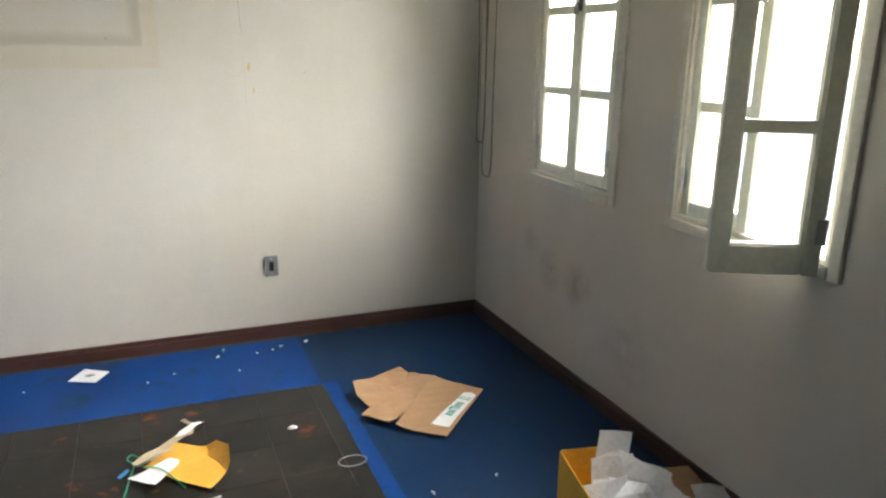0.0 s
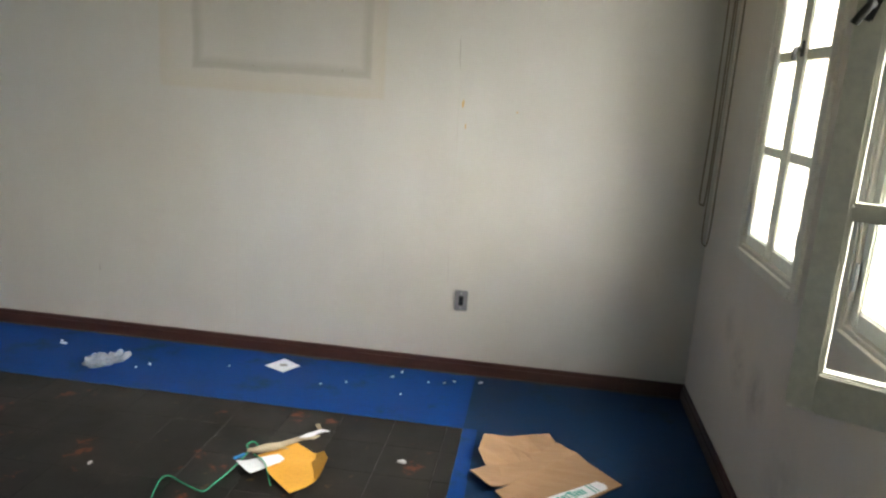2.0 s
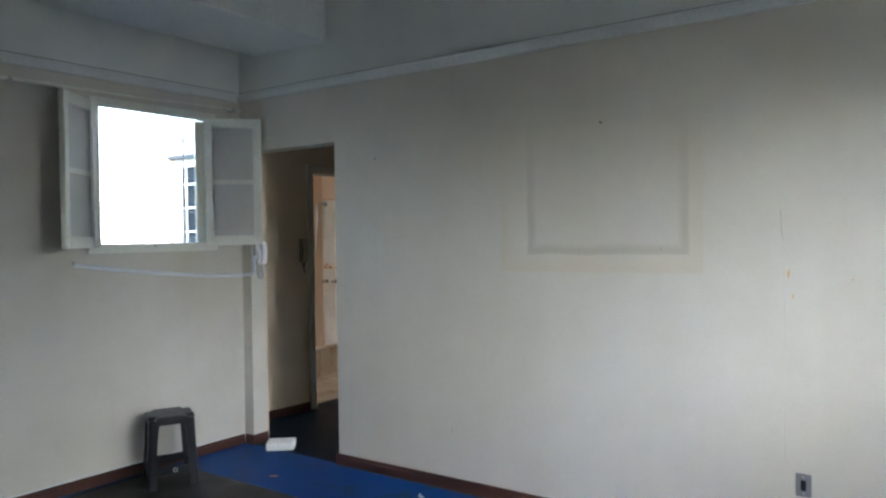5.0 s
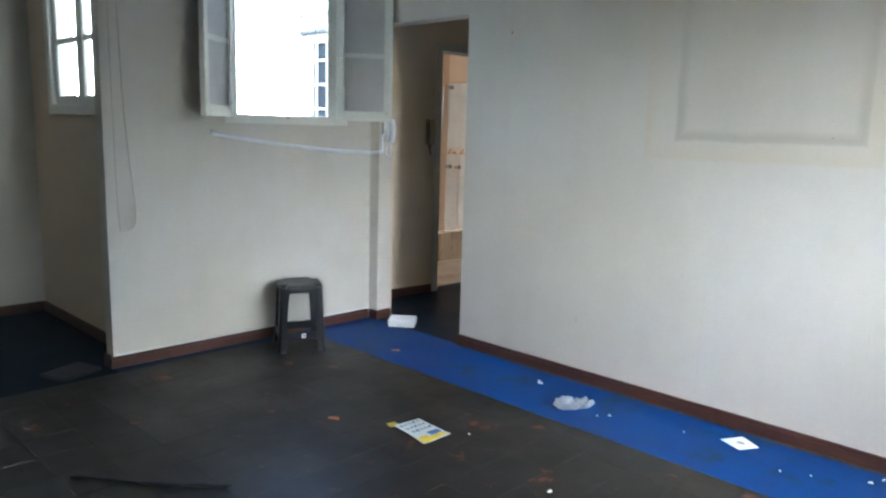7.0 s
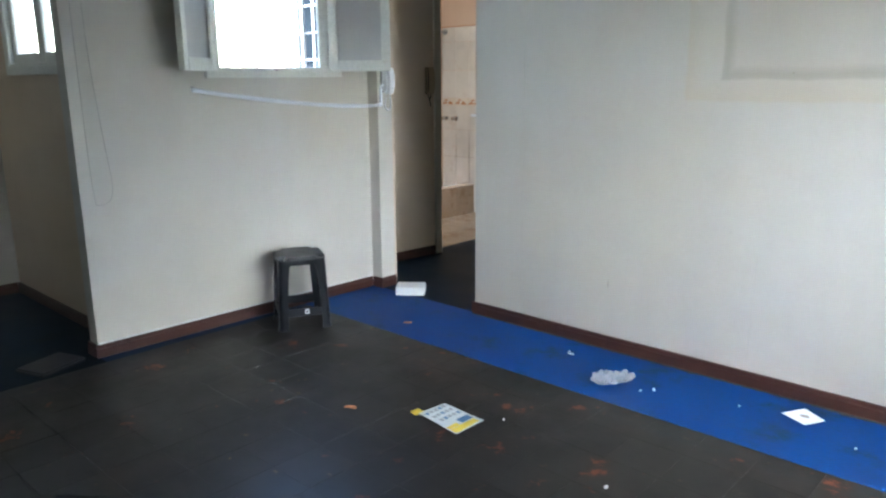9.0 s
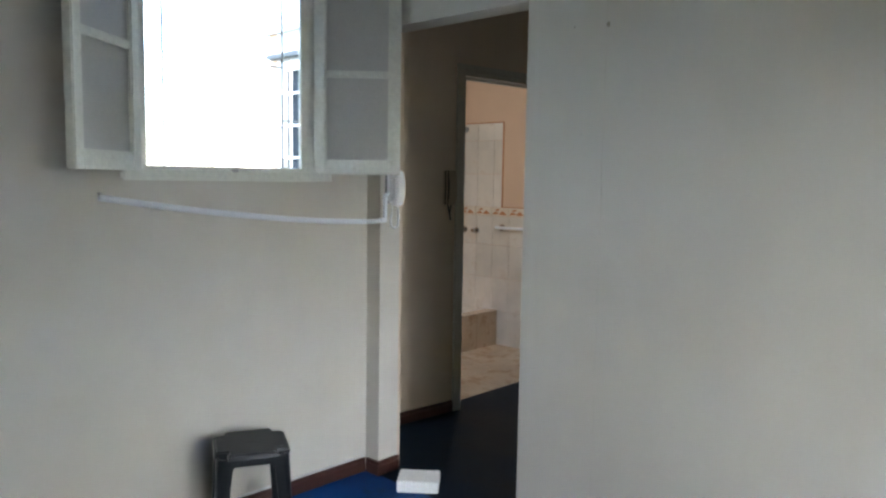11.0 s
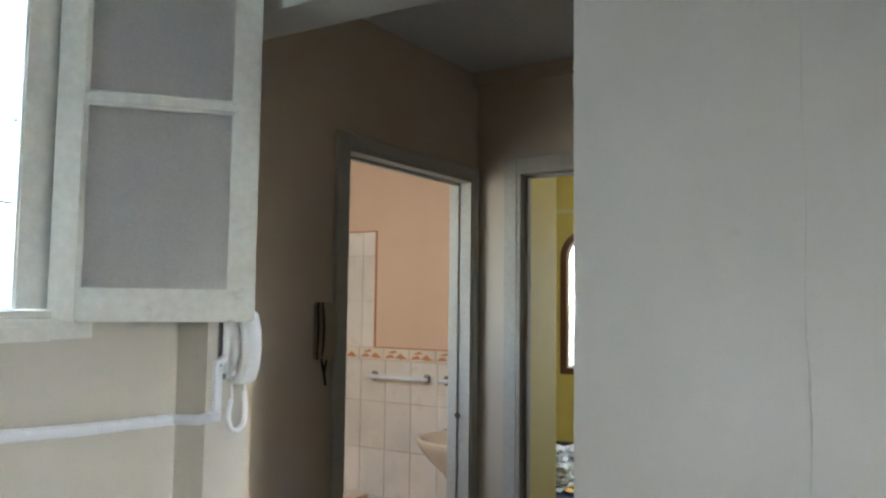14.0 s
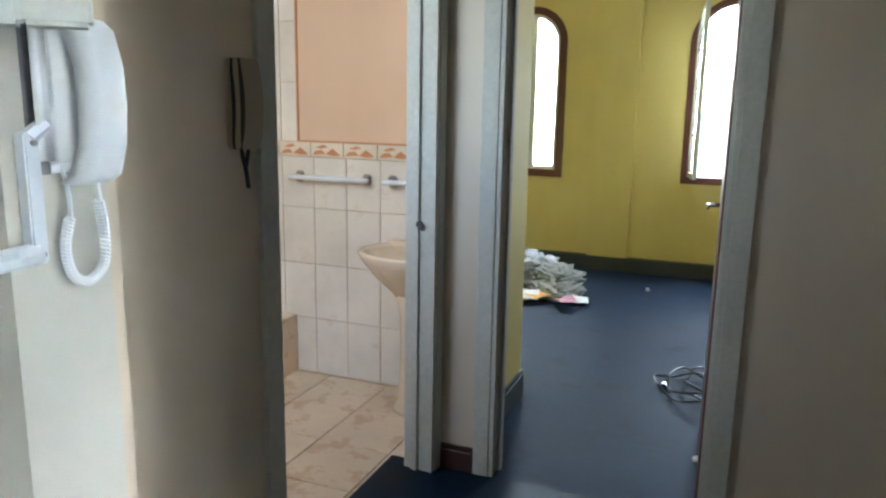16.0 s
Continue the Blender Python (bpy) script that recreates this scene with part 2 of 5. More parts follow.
def per_piece(name, c1, c2, rough, grain=30, relief=0.1, wear=None, big=3.0, spec=0.5):
    """Tiles and boards: a tone of its own for each piece, worn patches running across."""
    m, n, l, b = mat(name, rough)
    b.inputs["Specular IOR Level"].default_value = spec
    oi = n.new("ShaderNodeObjectInfo")
    base = ramp(n, l, oi.outputs["Random"], [(0.0, c1), (1.0, c2)])
    fine = tex_noise(n, l, grain, 4, 0.6, vec="Generated")
    geo = n.new("ShaderNodeNewGeometry")

    def world_noise(scale, detail=5, rg=0.6):
        t = n.new("ShaderNodeTexNoise")
        t.inputs["Scale"].default_value, t.inputs["Detail"].default_value, t.inputs["Roughness"].default_value = scale, detail, rg
        l.new(geo.outputs["Position"], t.inputs["Vector"])
        return t.outputs["Fac"]
    mot = ramp(n, l, world_noise(big), [(0.3, (0.8, 0.8, 0.8)), (0.7, (1.12, 1.12, 1.12))])
    col = blend(n, l, 0.8, base, mot, "MULTIPLY")
    for colour, scale, cut, amount in wear or ():
        k = ramp(n, l, world_noise(scale, 7, 0.68), [(cut, (0, 0, 0)), (cut + 0.07, (amount,) * 3)])
        col = blend(n, l, k, col, colour)
    l.new(col, b.inputs["Base Color"])
    rr = ramp(n, l, world_noise(2.3), [(0.3, (rough * 0.75,) * 3), (0.7, (min(1, rough * 1.35),) * 3)])
    l.new(rr, b.inputs["Roughness"])
    bump(n, l, b, world_noise(40, 3), relief, 0.002)
    return m


M_TILE = per_piece("black worn vinyl tile", (0.010, 0.009, 0.008), (0.0145, 0.013, 0.0115), 0.40, 30, 0.12,
                   [((0.026, 0.020, 0.016), 2.2, 0.54, 0.6), ((0.26, 0.065, 0.022), 5.0, 0.612, 0.75), ((0.17, 0.11, 0.035), 12.0, 0.64, 0.7)], spec=0.35)
M_WTILE = per_piece("cream glazed wall tile", (0.74, 0.66, 0.55), (0.80, 0.72, 0.62), 0.14, 20, 0.03, [((0.62, 0.50, 0.38), 6.0, 0.57, 0.5)])
M_FTILE = per_piece("beige glazed floor tile", (0.62, 0.47, 0.32), (0.70, 0.54, 0.38), 0.2, 20, 0.05, [((0.44, 0.28, 0.16), 6.0, 0.52, 0.6), ((0.36, 0.22, 0.12), 14.0, 0.60, 0.5)])
M_BORDER = per_piece("cream border tile", (0.78, 0.66, 0.5), (0.8, 0.69, 0.53), 0.15)
M_TERRA = surface("terracotta glaze", (0.55, 0.22, 0.10), (0.60, 0.28, 0.14), 9, 0.2)


def glass_mat(name, rough=0.0, tint=(1, 1, 1)):
    m, n, l, b = mat(name, rough)
    b.inputs["Base Color"].default_value = (*tint, 1)
    b.inputs["Transmission Weight"].default_value = 1.0
    b.inputs["IOR"].default_value = 1.45
    return m


M_GLASS = glass_mat("window glass", 0.0)
M_FROST = surface("dusty frosted glass", (0.46, 0.455, 0.44), (0.51, 0.505, 0.48), 3, 0.4, 200, 0.1)
M_FROST.node_tree.nodes["Principled BSDF"].inputs["Transmission Weight"].default_value = 0.25


# ---- builders ----
def box(bm, x0, x1, y0, y1, z0, z1):
    v = [bm.verts.new(p) for p in ((x0, y0, z0), (x1, y0, z0), (x1, y1, z0), (x0, y1, z0), (x0, y0, z1), (x1, y0, z1), (x1, y1, z1), (x0, y1, z1))]
    return [bm.faces.new([v[i] for i in f]) for f in ((3, 2, 1, 0), (4, 5, 6, 7), (0, 1, 5, 4), (1, 2, 6, 5), (2, 3, 7, 6), (3, 0, 4, 7))]


def boxes(*rows, bevel=0.0, seg=2):
    bm = bmesh.new()
    for r in rows:
        box(bm, *r)
    if bevel:
        bmesh.ops.bevel(bm, geom=bm.edges[:], offset=bevel, segments=seg, affect="EDGES", clamp_overlap=True)
    return bm


def to_mesh(name, bm, material, smooth=False):
    bmesh.ops.recalc_face_normals(bm, faces=bm.faces[:])
    me = bpy.data.meshes.new(name)
    bm.to_mesh(me)
    bm.free()
    if smooth:
        for p in me.polygons:
            p.use_smooth = True
    me.materials.append(material)
    return me


def part(name, bm, material, parent, label="", smooth=False):
    ob = new(name, to_mesh(name, bm, material, smooth))
    ob.parent = parent
    if label:
        tagged(ob, label)
    return ob


def structure(name, bm, material, label, category):
    return tagged(new(name, to_mesh(name, bm, material)), label, category, kind="structure")


def thing(name, label, category, m=None, group="", kind=""):
    e = new(name)
    e.empty_display_size = 0.1
    if m is not None:
        e.matrix_world = m
    return tagged(e, label, category, group, kind)


def tube(bm, pts, r, sides=8, closed=False):
    """A round rod along a line of points, with r one radius or one for each point."""
    pts = [Vector(p) for p in pts]
    rings = []
    up = Vector((0, 0, 1))
    for i, p in enumerate(pts):
        a, b = pts[max(i - 1, 0)], pts[min(i + 1, len(pts) - 1)]
        if closed:
            a, b = pts[i - 1], pts[(i + 1) % len(pts)]
        d = (b - a).normalized()
        if abs(d.dot(up)) > 0.95:
            up = Vector((1, 0, 0)) if abs(d.x) < 0.9 else Vector((0, 1, 0))
        s = d.cross(up).normalized()
        t = s.cross(d).normalized()
        up = t
        rr = r[i] if isinstance(r, (list, tuple)) else r
        rings.append([bm.verts.new(p + (s * math.cos(2 * math.pi * k / sides) + t * math.sin(2 * math.pi * k / sides)) * rr) for k in range(sides)])
    n = len(rings)
    for i in range(n if closed else n - 1):
        a, b = rings[i], rings[(i + 1) % n]
        for k in range(sides):
            bm.faces.new((a[k], a[(k + 1) % sides], b[(k + 1) % sides], b[k]))
    if not closed:
        bm.faces.new(rings[0][::-1])
        bm.faces.new(rings[-1])
    return bm


def smooth_line(pts, steps=8):
    """Catmull-Rom through the given points."""
    p = [Vector(q) for q in pts]
    p = [p[0] * 2 - p[1]] + p + [p[-1] * 2 - p[-2]]
    out = []
    for i in range(1, len(p) - 2):
        a, b, c, d = p[i - 1], p[i], p[i + 1], p[i + 2]
        for k in range(steps):
            t = k / steps
            out.append(0.5 * (2 * b + (c - a) * t + (2 * a - 5 * b + 4 * c - d) * t * t + (3 * b - a - 3 * c + d) * t ** 3))
    out.append(p[-2])
    return out


def revolve(bm, prof, seg=32, squash=(1, 1), centre=(0, 0)):
    rings = []
    for r, z in prof:
        rings.append([bm.verts.new((centre[0] + r * squash[0] * math.cos(2 * math.pi * k / seg), centre[1] + r * squash[1] * math.sin(2 * math.pi * k / seg), z)) for k in range(seg)])
    for a, b in zip(rings, rings[1:]):
        for k in range(seg):
            bm.faces.new((a[k], a[(k + 1) % seg], b[(k + 1) % seg], b[k]))
    bm.faces.new(rings[0][::-1])
    bm.faces.new(rings[-1])
    return bm


def sheet(outline, height=None, thick=0.0012, cuts=10):
    """A thin sheet of paper or card: an outline filled, bent by height(x, y), with real thickness."""
    bm = bmesh.new()
    f = bm.faces.new([bm.verts.new((x, y, 0)) for x, y in outline])
    bmesh.ops.triangulate(bm, faces=[f])
    for _ in range(3 if height else 0):
        bmesh.ops.subdivide_edges(bm, edges=[e for e in bm.edges if e.calc_length() > 0.025], cuts=1)
    bmesh.ops.triangulate(bm, faces=bm.faces[:])
    if height:
        for v in bm.verts:
            v.co.z = height(v.co.x, v.co.y)
    for fc in bm.faces:
        if fc.normal.z < 0:
            fc.normal_flip()
    geo = bmesh.ops.extrude_face_region(bm, geom=bm.faces[:])
    for g in geo["geom"]:
        if isinstance(g, bmesh.types.BMVert):
            g.co.z += thick
    return bm


def wall_with_holes(axis, at, thick, a0, a1, z0, z1, holes):
    """A wall slab in the plane axis = at, thick outward, from a0 to a1 along, with rectangular holes (a, b, zlow, zhigh)."""
    cuts_a = sorted({a0, a1, *[h[0] for h in holes], *[h[1] for h in holes]})
    bm = bmesh.new()
    for s, e in zip(cuts_a, cuts_a[1:]):
        mid = (s + e) / 2
        spans = sorted((h[2], h[3]) for h in holes if h[0] < mid < h[1])
        low = z0
        for hl, hh in spans + [(z1, z1)]:
            if hl > low + 1e-6:
                lo, hi = sorted((at, at + thick))
                box(bm, lo, hi, s, e, low, hl) if axis == "x" else box(bm, s, e, lo, hi, low, hl)
            low = hh
    bmesh.ops.remove_doubles(bm, verts=bm.verts[:], dist=1e-5)
    inner = [f for f in bm.faces if any(g is not f and set(g.verts) == set(f.verts) for v in f.verts for g in v.link_faces)]
    bmesh.ops.delete(bm, geom=inner, context="FACES_ONLY")
    return bm


# ---- plan ----
XA, XE, XB = -2.276, 1.63, -3.26       # end of the long wall, window wall, stool wall
YA, YB, YS = 3.80, 1.915, -1.60        # long wall, end of the stool wall, wall behind
XR, YR = -4.93, 2.08                  # alcove
XH, YH = -3.56, 5.79                  # hall: side wall and end wall
TA = 0.125
ZRAIL, ZTOP = 2.50, 3.12
W1 = (2.62, 3.215, 0.875, 2.26)
W2 = (1.635, 2.25, 0.875, 2.26)
W3 = (0.85, 1.265, 0.875, 2.26)
WB = (2.715, 3.540, 1.468, 2.35)
SKEW = 0.0237                         # the stool wall runs a little out of square
WM = pose(XB, 1.915, 0, 0, 0, -math.degrees(math.atan(0.0237))) @ pose(-XB, -1.915, 0)
WR = (-4.50, -3.56, 1.50, 2.35)
YBS, XBW, YBB = 4.62, -5.00, 6.46     # bathroom

# ---- large structure ----
DX0, DX1, DY0, DY1 = -3.17, 0.63, -1.60, 3.205   # black tiles
structure("floor", boxes((XR, XE, YS, YA + TA, -0.12, -0.006)), M_SUB, "dark screed under the floor coverings", "floor")
structure("floor_blue_north", boxes((XB, DX1, DY1, YA, -0.006, 0.0)), M_BLUE, "glossy bright blue painted floor strip along the long wall", "floor")
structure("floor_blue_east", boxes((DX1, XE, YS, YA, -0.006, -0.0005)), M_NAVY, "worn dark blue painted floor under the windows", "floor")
structure("floor_blue_edge", boxes((DX1, DX1 + 0.06, YS, DY1, -0.0004, 0.001)), M_BLUE, "bright blue painted edge beside the black tiles", "floor")
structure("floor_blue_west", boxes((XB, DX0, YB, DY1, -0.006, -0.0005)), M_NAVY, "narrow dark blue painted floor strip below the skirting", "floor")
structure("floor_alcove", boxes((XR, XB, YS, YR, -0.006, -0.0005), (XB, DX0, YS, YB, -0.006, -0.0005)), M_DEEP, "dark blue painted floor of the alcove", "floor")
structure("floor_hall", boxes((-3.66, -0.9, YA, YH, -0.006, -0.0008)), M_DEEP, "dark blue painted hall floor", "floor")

structure("wall_north", wall_with_holes("y", YA, TA, -3.56, XE + 0.25, 0, 2.52, [(-3.120, XA, 0, 2.135)]), M_WALLA, "cream painted plaster wall with the ghost of a picture", "wall")
structure("wall_north_upper", wall_with_holes("y", YA, TA, -3.56, XE + 0.25, 2.52, ZTOP, []), M_UPPER, "white painted upper wall above the rail", "wall")
structure("wall_east", wall_with_holes("x", XE, 0.25, YS, YA, 0, 2.52, [W1, W2, W3]), M_WALLC, "cream painted plaster wall with three windows", "wall")
structure("wall_east_upper", wall_with_holes("x", XE, 0.25, YS, YA, 2.52, ZTOP, []), M_UPPER, "white painted upper wall above the rail", "wall")
structure("wall_west", wall_with_holes("x", XB, -0.10, YB, YA + 0.01, 0, 2.52, [WB]), M_WALL, "cream painted plaster wall with a small window", "wall").matrix_world = WM
structure("wall_west_upper", wall_with_holes("x", XB, -0.10, YB, YA + 0.01, 2.52, ZTOP, []), M_UPPER, "white painted upper wall above the rail", "wall").matrix_world = WM
structure("wall_alcove_north", wall_with_holes("y", YR, 0.15, XR - 0.2, XB - 0.10, 0, ZTOP, [WR]), M_HALL, "cream wall of the alcove with a high window", "wall")
structure("wall_alcove_west", boxes((XR - 0.2, XR, YS, YR, 0, ZTOP)), M_WALL, "cream side wall of the alcove", "wall")
structure("wall_south", boxes((XR - 0.2, XE + 0.25, YS - 0.2, YS, 0, ZTOP)), M_WALL, "cream wall at the back of the room", "wall")
structure("ceiling", boxes((XB - 0.17, XE + 0.25, YS - 0.2, YA + TA, ZTOP, ZTOP + 0.12), (XR - 0.2, XB - 0.17, YS - 0.2, YR + 0.15, ZTOP, ZTOP + 0.12)), M_CEIL, "white painted ceiling", "ceiling")
structure("ceiling_beam", boxes((-3.02, -2.33, YS, YA, 2.81, ZTOP), bevel=0.004), M_CEIL, "white painted ceiling beam", "beam")
structure("ceiling_pocket", boxes((XB, -3.02, YS, YA, 2.93, ZTOP)), M_CEIL, "lowered white ceiling strip", "ceiling")


def rail_profile(name, pts, label):
    """Picture rail: a flat band with a thin shadowing lip on top."""
    bm = bmesh.new()
    for x0, x1, y0, y1, dx, dy in pts:
        box(bm, min(x0, x0 + dx * .022), max(x1, x1 + dx * .022), min(y0, y0 + dy * .022), max(y1, y1 + dy * .022), ZRAIL, ZRAIL + 0.045)
        box(bm, min(x0, x0 + dx * .034), max(x1, x1 + dx * .034), min(y0, y0 + dy * .034), max(y1, y1 + dy * .034), ZRAIL + 0.045, ZRAIL + 0.058)
    return structure(name, bm, M_CEIL, label, "trim")


rail_profile("trim_west", [(XB, XB + 0.001, YB, YA - 0.036, 1, 0)], "white painted picture rail over the small window").matrix_world = WM
rail_profile("trim", [(XB + 0.03, XE, YA - 0.001, YA, 0, -1), (XE - 0.001, XE, YS, YA - 0.04, -1, 0)], "white painted picture rail round the room")


def skirting(name, x0, x1, y0, y1, h=0.070, material=M_BASE, label="dark red-brown wooden skirting board"):
    bm = boxes((x0, x1, y0, y1, 0.0, h - 0.02), bevel=0.002, seg=1)
    inset = 0.005
    if x1 - x0 > y1 - y0:
        box(bm, x0, x1, y0 + inset, y1, h - 0.02, h)
    else:
        box(bm, x0 + (inset if x0 > 0 else 0), x1 - (inset if x0 <= 0 else 0), y0, y1, h - 0.02, h)
    return structure(name, bm, material, label, "baseboard")


skirting("baseboard_north", XA - 0.016, XE, YA - 0.016, YA)
skirting("baseboard_east", XE - 0.016, XE, YS, YA - 0.016)
skirting("baseboard_west", XB, XB + 0.016, YB - 0.016, YA - 0.012).matrix_world = WM
structure("baseboard_west_bead", boxes((XB, XB + 0.009, YB, YA - 0.012, 0.0705, 0.079), bevel=0.002, seg=1), M_CEIL, "white filler bead on top of the skirting", "trim").matrix_world = WM
skirting("baseboard_west_end", XB - 0.10, XB, YB - 0.016, YB)
skirting("baseboard_stub", XB + 0.062, -3.104, YA - 0.016, YA)
skirting("baseboard_stub_jamb", -3.120, -3.104, YA, YA + TA)
skirting("baseboard_alcove_north", XR, XB - 0.10, YR - 0.016, YR)
skirting("baseboard_alcove_west", XR, XR + 0.016, YS, YR - 0.016)
skirting("baseboard_jamb", XA - 0.016, XA, YA, YA + TA)
skirting("baseboard_hall_post", -3.47, -3.31, YH - 0.016, YH, 0.10)

# hall: its side wall runs a little out of square
HW = pose(-3.545, 4.85, 0, 0, 0, -5.2)
BD = (-0.008, 0.885, 0, 2.095)
ED = (-3.245, -2.455, 0, 2.13)
structure("wall_hall_west", wall_with_holes("x", 0.0, -0.11, -0.93, 1.75, 0, 2.62, [BD]), M_HALL, "dim cream hall wall with the bathroom doorway", "wall").matrix_world = HW
structure("wall_hall_return", boxes((-3.72, -3.135, YA + TA, YA + TA + 0.03, 0, 2.62)), M_HALL, "short return wall behind the opening", "wall")
structure("wall_hall_end", wall_with_holes("y", YH, 0.12, -3.48, -0.9, 0, 2.62, [ED]), M_HALL, "dim cream hall wall with the bedroom doorway", "wall")
# the small opening is out of view, added to brighten the hall
structure("wall_hall_east", wall_with_holes("x", -0.9, 0.12, YA + TA, YH + 0.12, 0, 2.62, [(4.02, 4.24, 1.75, 2.12)]), M_HALL, "unseen closing wall of the hall with an opening added to let light in", "wall")
structure("ceiling_hall", boxes((XH - 0.14, -0.78, YA + TA, YH + 0.12, 2.62, 2.74)), M_CEIL, "white hall ceiling", "ceiling")
bm = boxes((-3.5, -0.9, YH - 0.05, YH, 2.56, 2.62), bevel=0.004)
structure("trim_hall", bm, M_HALL, "plain plaster cornice of the hall", "trim")


def casing(name, axis, at, side, a0, a1, top, w, depth, lining, label):
    """Door frame: flat casing on the near face and a lining through the wall, with a stop."""
    rows = []
    def put(a, b, z0, z1, d0, d1):
        lo, hi = sorted((at + side * d0, at + side * d1))
        rows.append((lo, hi, a, b, z0, z1) if axis == "x" else (a, b, lo, hi, z0, z1))
    put(a0 - w, a0, 0, top + w, -depth, 0.0)
    put(a1, a1 + w, 0, top + w, -depth, 0.0)
    put(a0, a1, top, top + w, -depth, 0.0)
    put(a0, a0 + 0.018, 0, top - 0.018, -depth + 0.004, lining)
    put(a1 - 0.018, a1, 0, top - 0.018, -depth + 0.004, lining)
    put(a0, a1, top - 0.018, top, -depth + 0.004, lining)
    put(a0 + 0.018, a0 + 0.030, 0, top - 0.03, 0.05, 0.075)
    put(a1 - 0.030, a1 - 0.018, 0, top - 0.03, 0.05, 0.075)
    put(a0 + 0.018, a1 - 0.018, top - 0.03, top - 0.018, 0.05, 0.075)
    return structure(name, boxes(*rows, bevel=0.0015, seg=1), M_GREYWOOD, label, "door frame")


casing("door_1_frame", "x", 0.0, -1, BD[0], BD[1], BD[3], 0.050, 0.018, 0.11, "grey-white painted wooden frame of the bathroom doorway").matrix_world = HW
casing("door_2_frame", "y", YH, 1, ED[0], ED[1], ED[3], 0.062, 0.018, 0.12, "grey-white painted wooden frame of the bedroom doorway")
skirting("baseboard_hall", 0.0, 0.016, -0.9, BD[0] - 0.050).matrix_world = HW

# bathroom
structure("floor_bath", boxes((XBW, -3.48, YBS, YBB + 0.008, -0.02, -0.008)), M_FGROUT, "grout bed of the bathroom floor", "floor")
structure("wall_bath_north", boxes((XBW, -3.49, YBB + 0.008, YBB + 0.13, -0.1, 2.45)), M_SALMON, "salmon painted bathroom wall above cream tiles", "wall")
structure("wall_bath_west", boxes((XBW - 0.1, XBW, YBS - 0.12, YBB + 0.13, -3.2, 2.45)), M_SALMON, "salmon painted bathroom side wall", "wall")
structure("wall_bath_south", wall_with_holes("y", YBS, -0.12, XBW, XH - 0.14, -3.2, 2.45, [(-4.92, -3.9, 1.36, 2.20)]), M_PLASTER, "pale bathroom wall with a barred window to the light well", "wall")
structure("ceiling_bath", boxes((XBW - 0.14, XH - 0.14, YBS - 0.16, YBB + 0.13, 2.45, 2.55)), M_CEIL, "white bathroom ceiling", "ceiling")

# bedroom
YN = 9.72
structure("floor_bed", boxes((-3.48, 0.4, YH, YN, -0.02, -0.0005), (-6.2, -3.48, 6.6, YN, -0.02, -0.0005)), M_BEDFLOOR, "glossy worn blue-grey bedroom floor", "floor")
structure("wall_bed_west", boxes((-3.48, -3.36, YH + 0.12, 6.61, 0, 2.98)), M_YELLOW, "mustard yellow wall stub inside the doorway", "wall")
BW1 = (-4.45, -3.93, 0.82, 2.22)
BW2 = (-2.86, -2.20, 0.82, 2.25)


def arched_wall(y, thick, x0, x1, z1, holes):
    """A wall with round-arched windows: slabs beside, below and a stepped arch of wedges above."""
    bm = wall_with_holes("y", y, thick, x0, x1, 0, z1, holes)
    for a, b, zl, zh in holes:
        r, c, n = (b - a) / 2, (a + b) / 2, 14
        spring = zh - r
        for s in (-1, 1):
            for k in range(n):
                t0, t1 = math.pi / 2 * k / n, math.pi / 2 * (k + 1) / n
                pa, pb = (c + s * r * math.cos(t0), spring + r * math.sin(t0)), (c + s * r * math.cos(t1), spring + r * math.sin(t1))
                q = [(pa[0], pa[1]), (pb[0], pb[1]), (pb[0], zh), (pa[0], zh)]
                f = [bm.verts.new((x, y, z)) for x, z in q]
                g = [bm.verts.new((x, y + thick, z)) for x, z in q]
                bm.faces.new(f)
                bm.faces.new(g[::-1])
                bm.faces.new((f[0], g[0], g[1], f[1]))
    bmesh.ops.remove_doubles(bm, verts=bm.verts[:], dist=1e-4)
    return bm


structure("wall_bed_north", arched_wall(YN, 0.2, -6.2, 0.4, 2.98, [BW1, BW2]), M_YELLOW, "mustard yellow wall with two arched windows", "wall")
structure("wall_bed_far_west", boxes((-6.4, -6.2, YH + 0.12, YN, 0, 2.98)), M_YELLOW, "mustard yellow side wall", "wall")
structure("wall_bed_east", boxes((0.4, 0.6, YH + 0.12, YN, 0, 2.98)), M_YELLOW, "mustard yellow side wall", "wall")
structure("wall_bed_south", wall_with_holes("y", YH + 0.121, 0.02, -3.36, 0.4, 0, 2.98, [(ED[0], ED[1], 0, ED[3])]), M_YELLOW, "mustard yellow wall round the doorway", "wall")
structure("wall_bed_south_west", boxes((-6.2, -3.48, 6.595, 6.62, 0, 2.98)), M_YELLOW, "mustard yellow wall behind the bathroom", "wall")
structure("ceiling_bed", boxes((-6.4, 0.6, YH + 0.12, YN + 0.2, 2.98, 3.1)), M_CEIL, "white bedroom ceiling", "ceiling")
structure("pilaster_bed", boxes((-3.63, -3.28, YN - 0.07, YN, 0, 2.88), bevel=0.004), M_YELLOW, "mustard yellow pilaster", "pilaster")
structure("trim_bed", boxes((-6.2, 0.4, YN - 0.08, YN, 2.88, 2.98), bevel=0.01), M_REDWOOD, "dark red wooden cornice", "trim")
structure("trim_bed_rail", boxes((-4.6, -3.68, YN - 0.02, YN, 2.425, 2.45), (-3.28, -1.9, YN - 0.02, YN, 2.425, 2.45)), M_CREAMWOOD, "pale painted curtain batten", "trim")
skirting("baseboard_bed_north", -6.2, 0.4, YN - 0.09, YN, 0.12, M_BASEBED, "dark grey painted skirting")
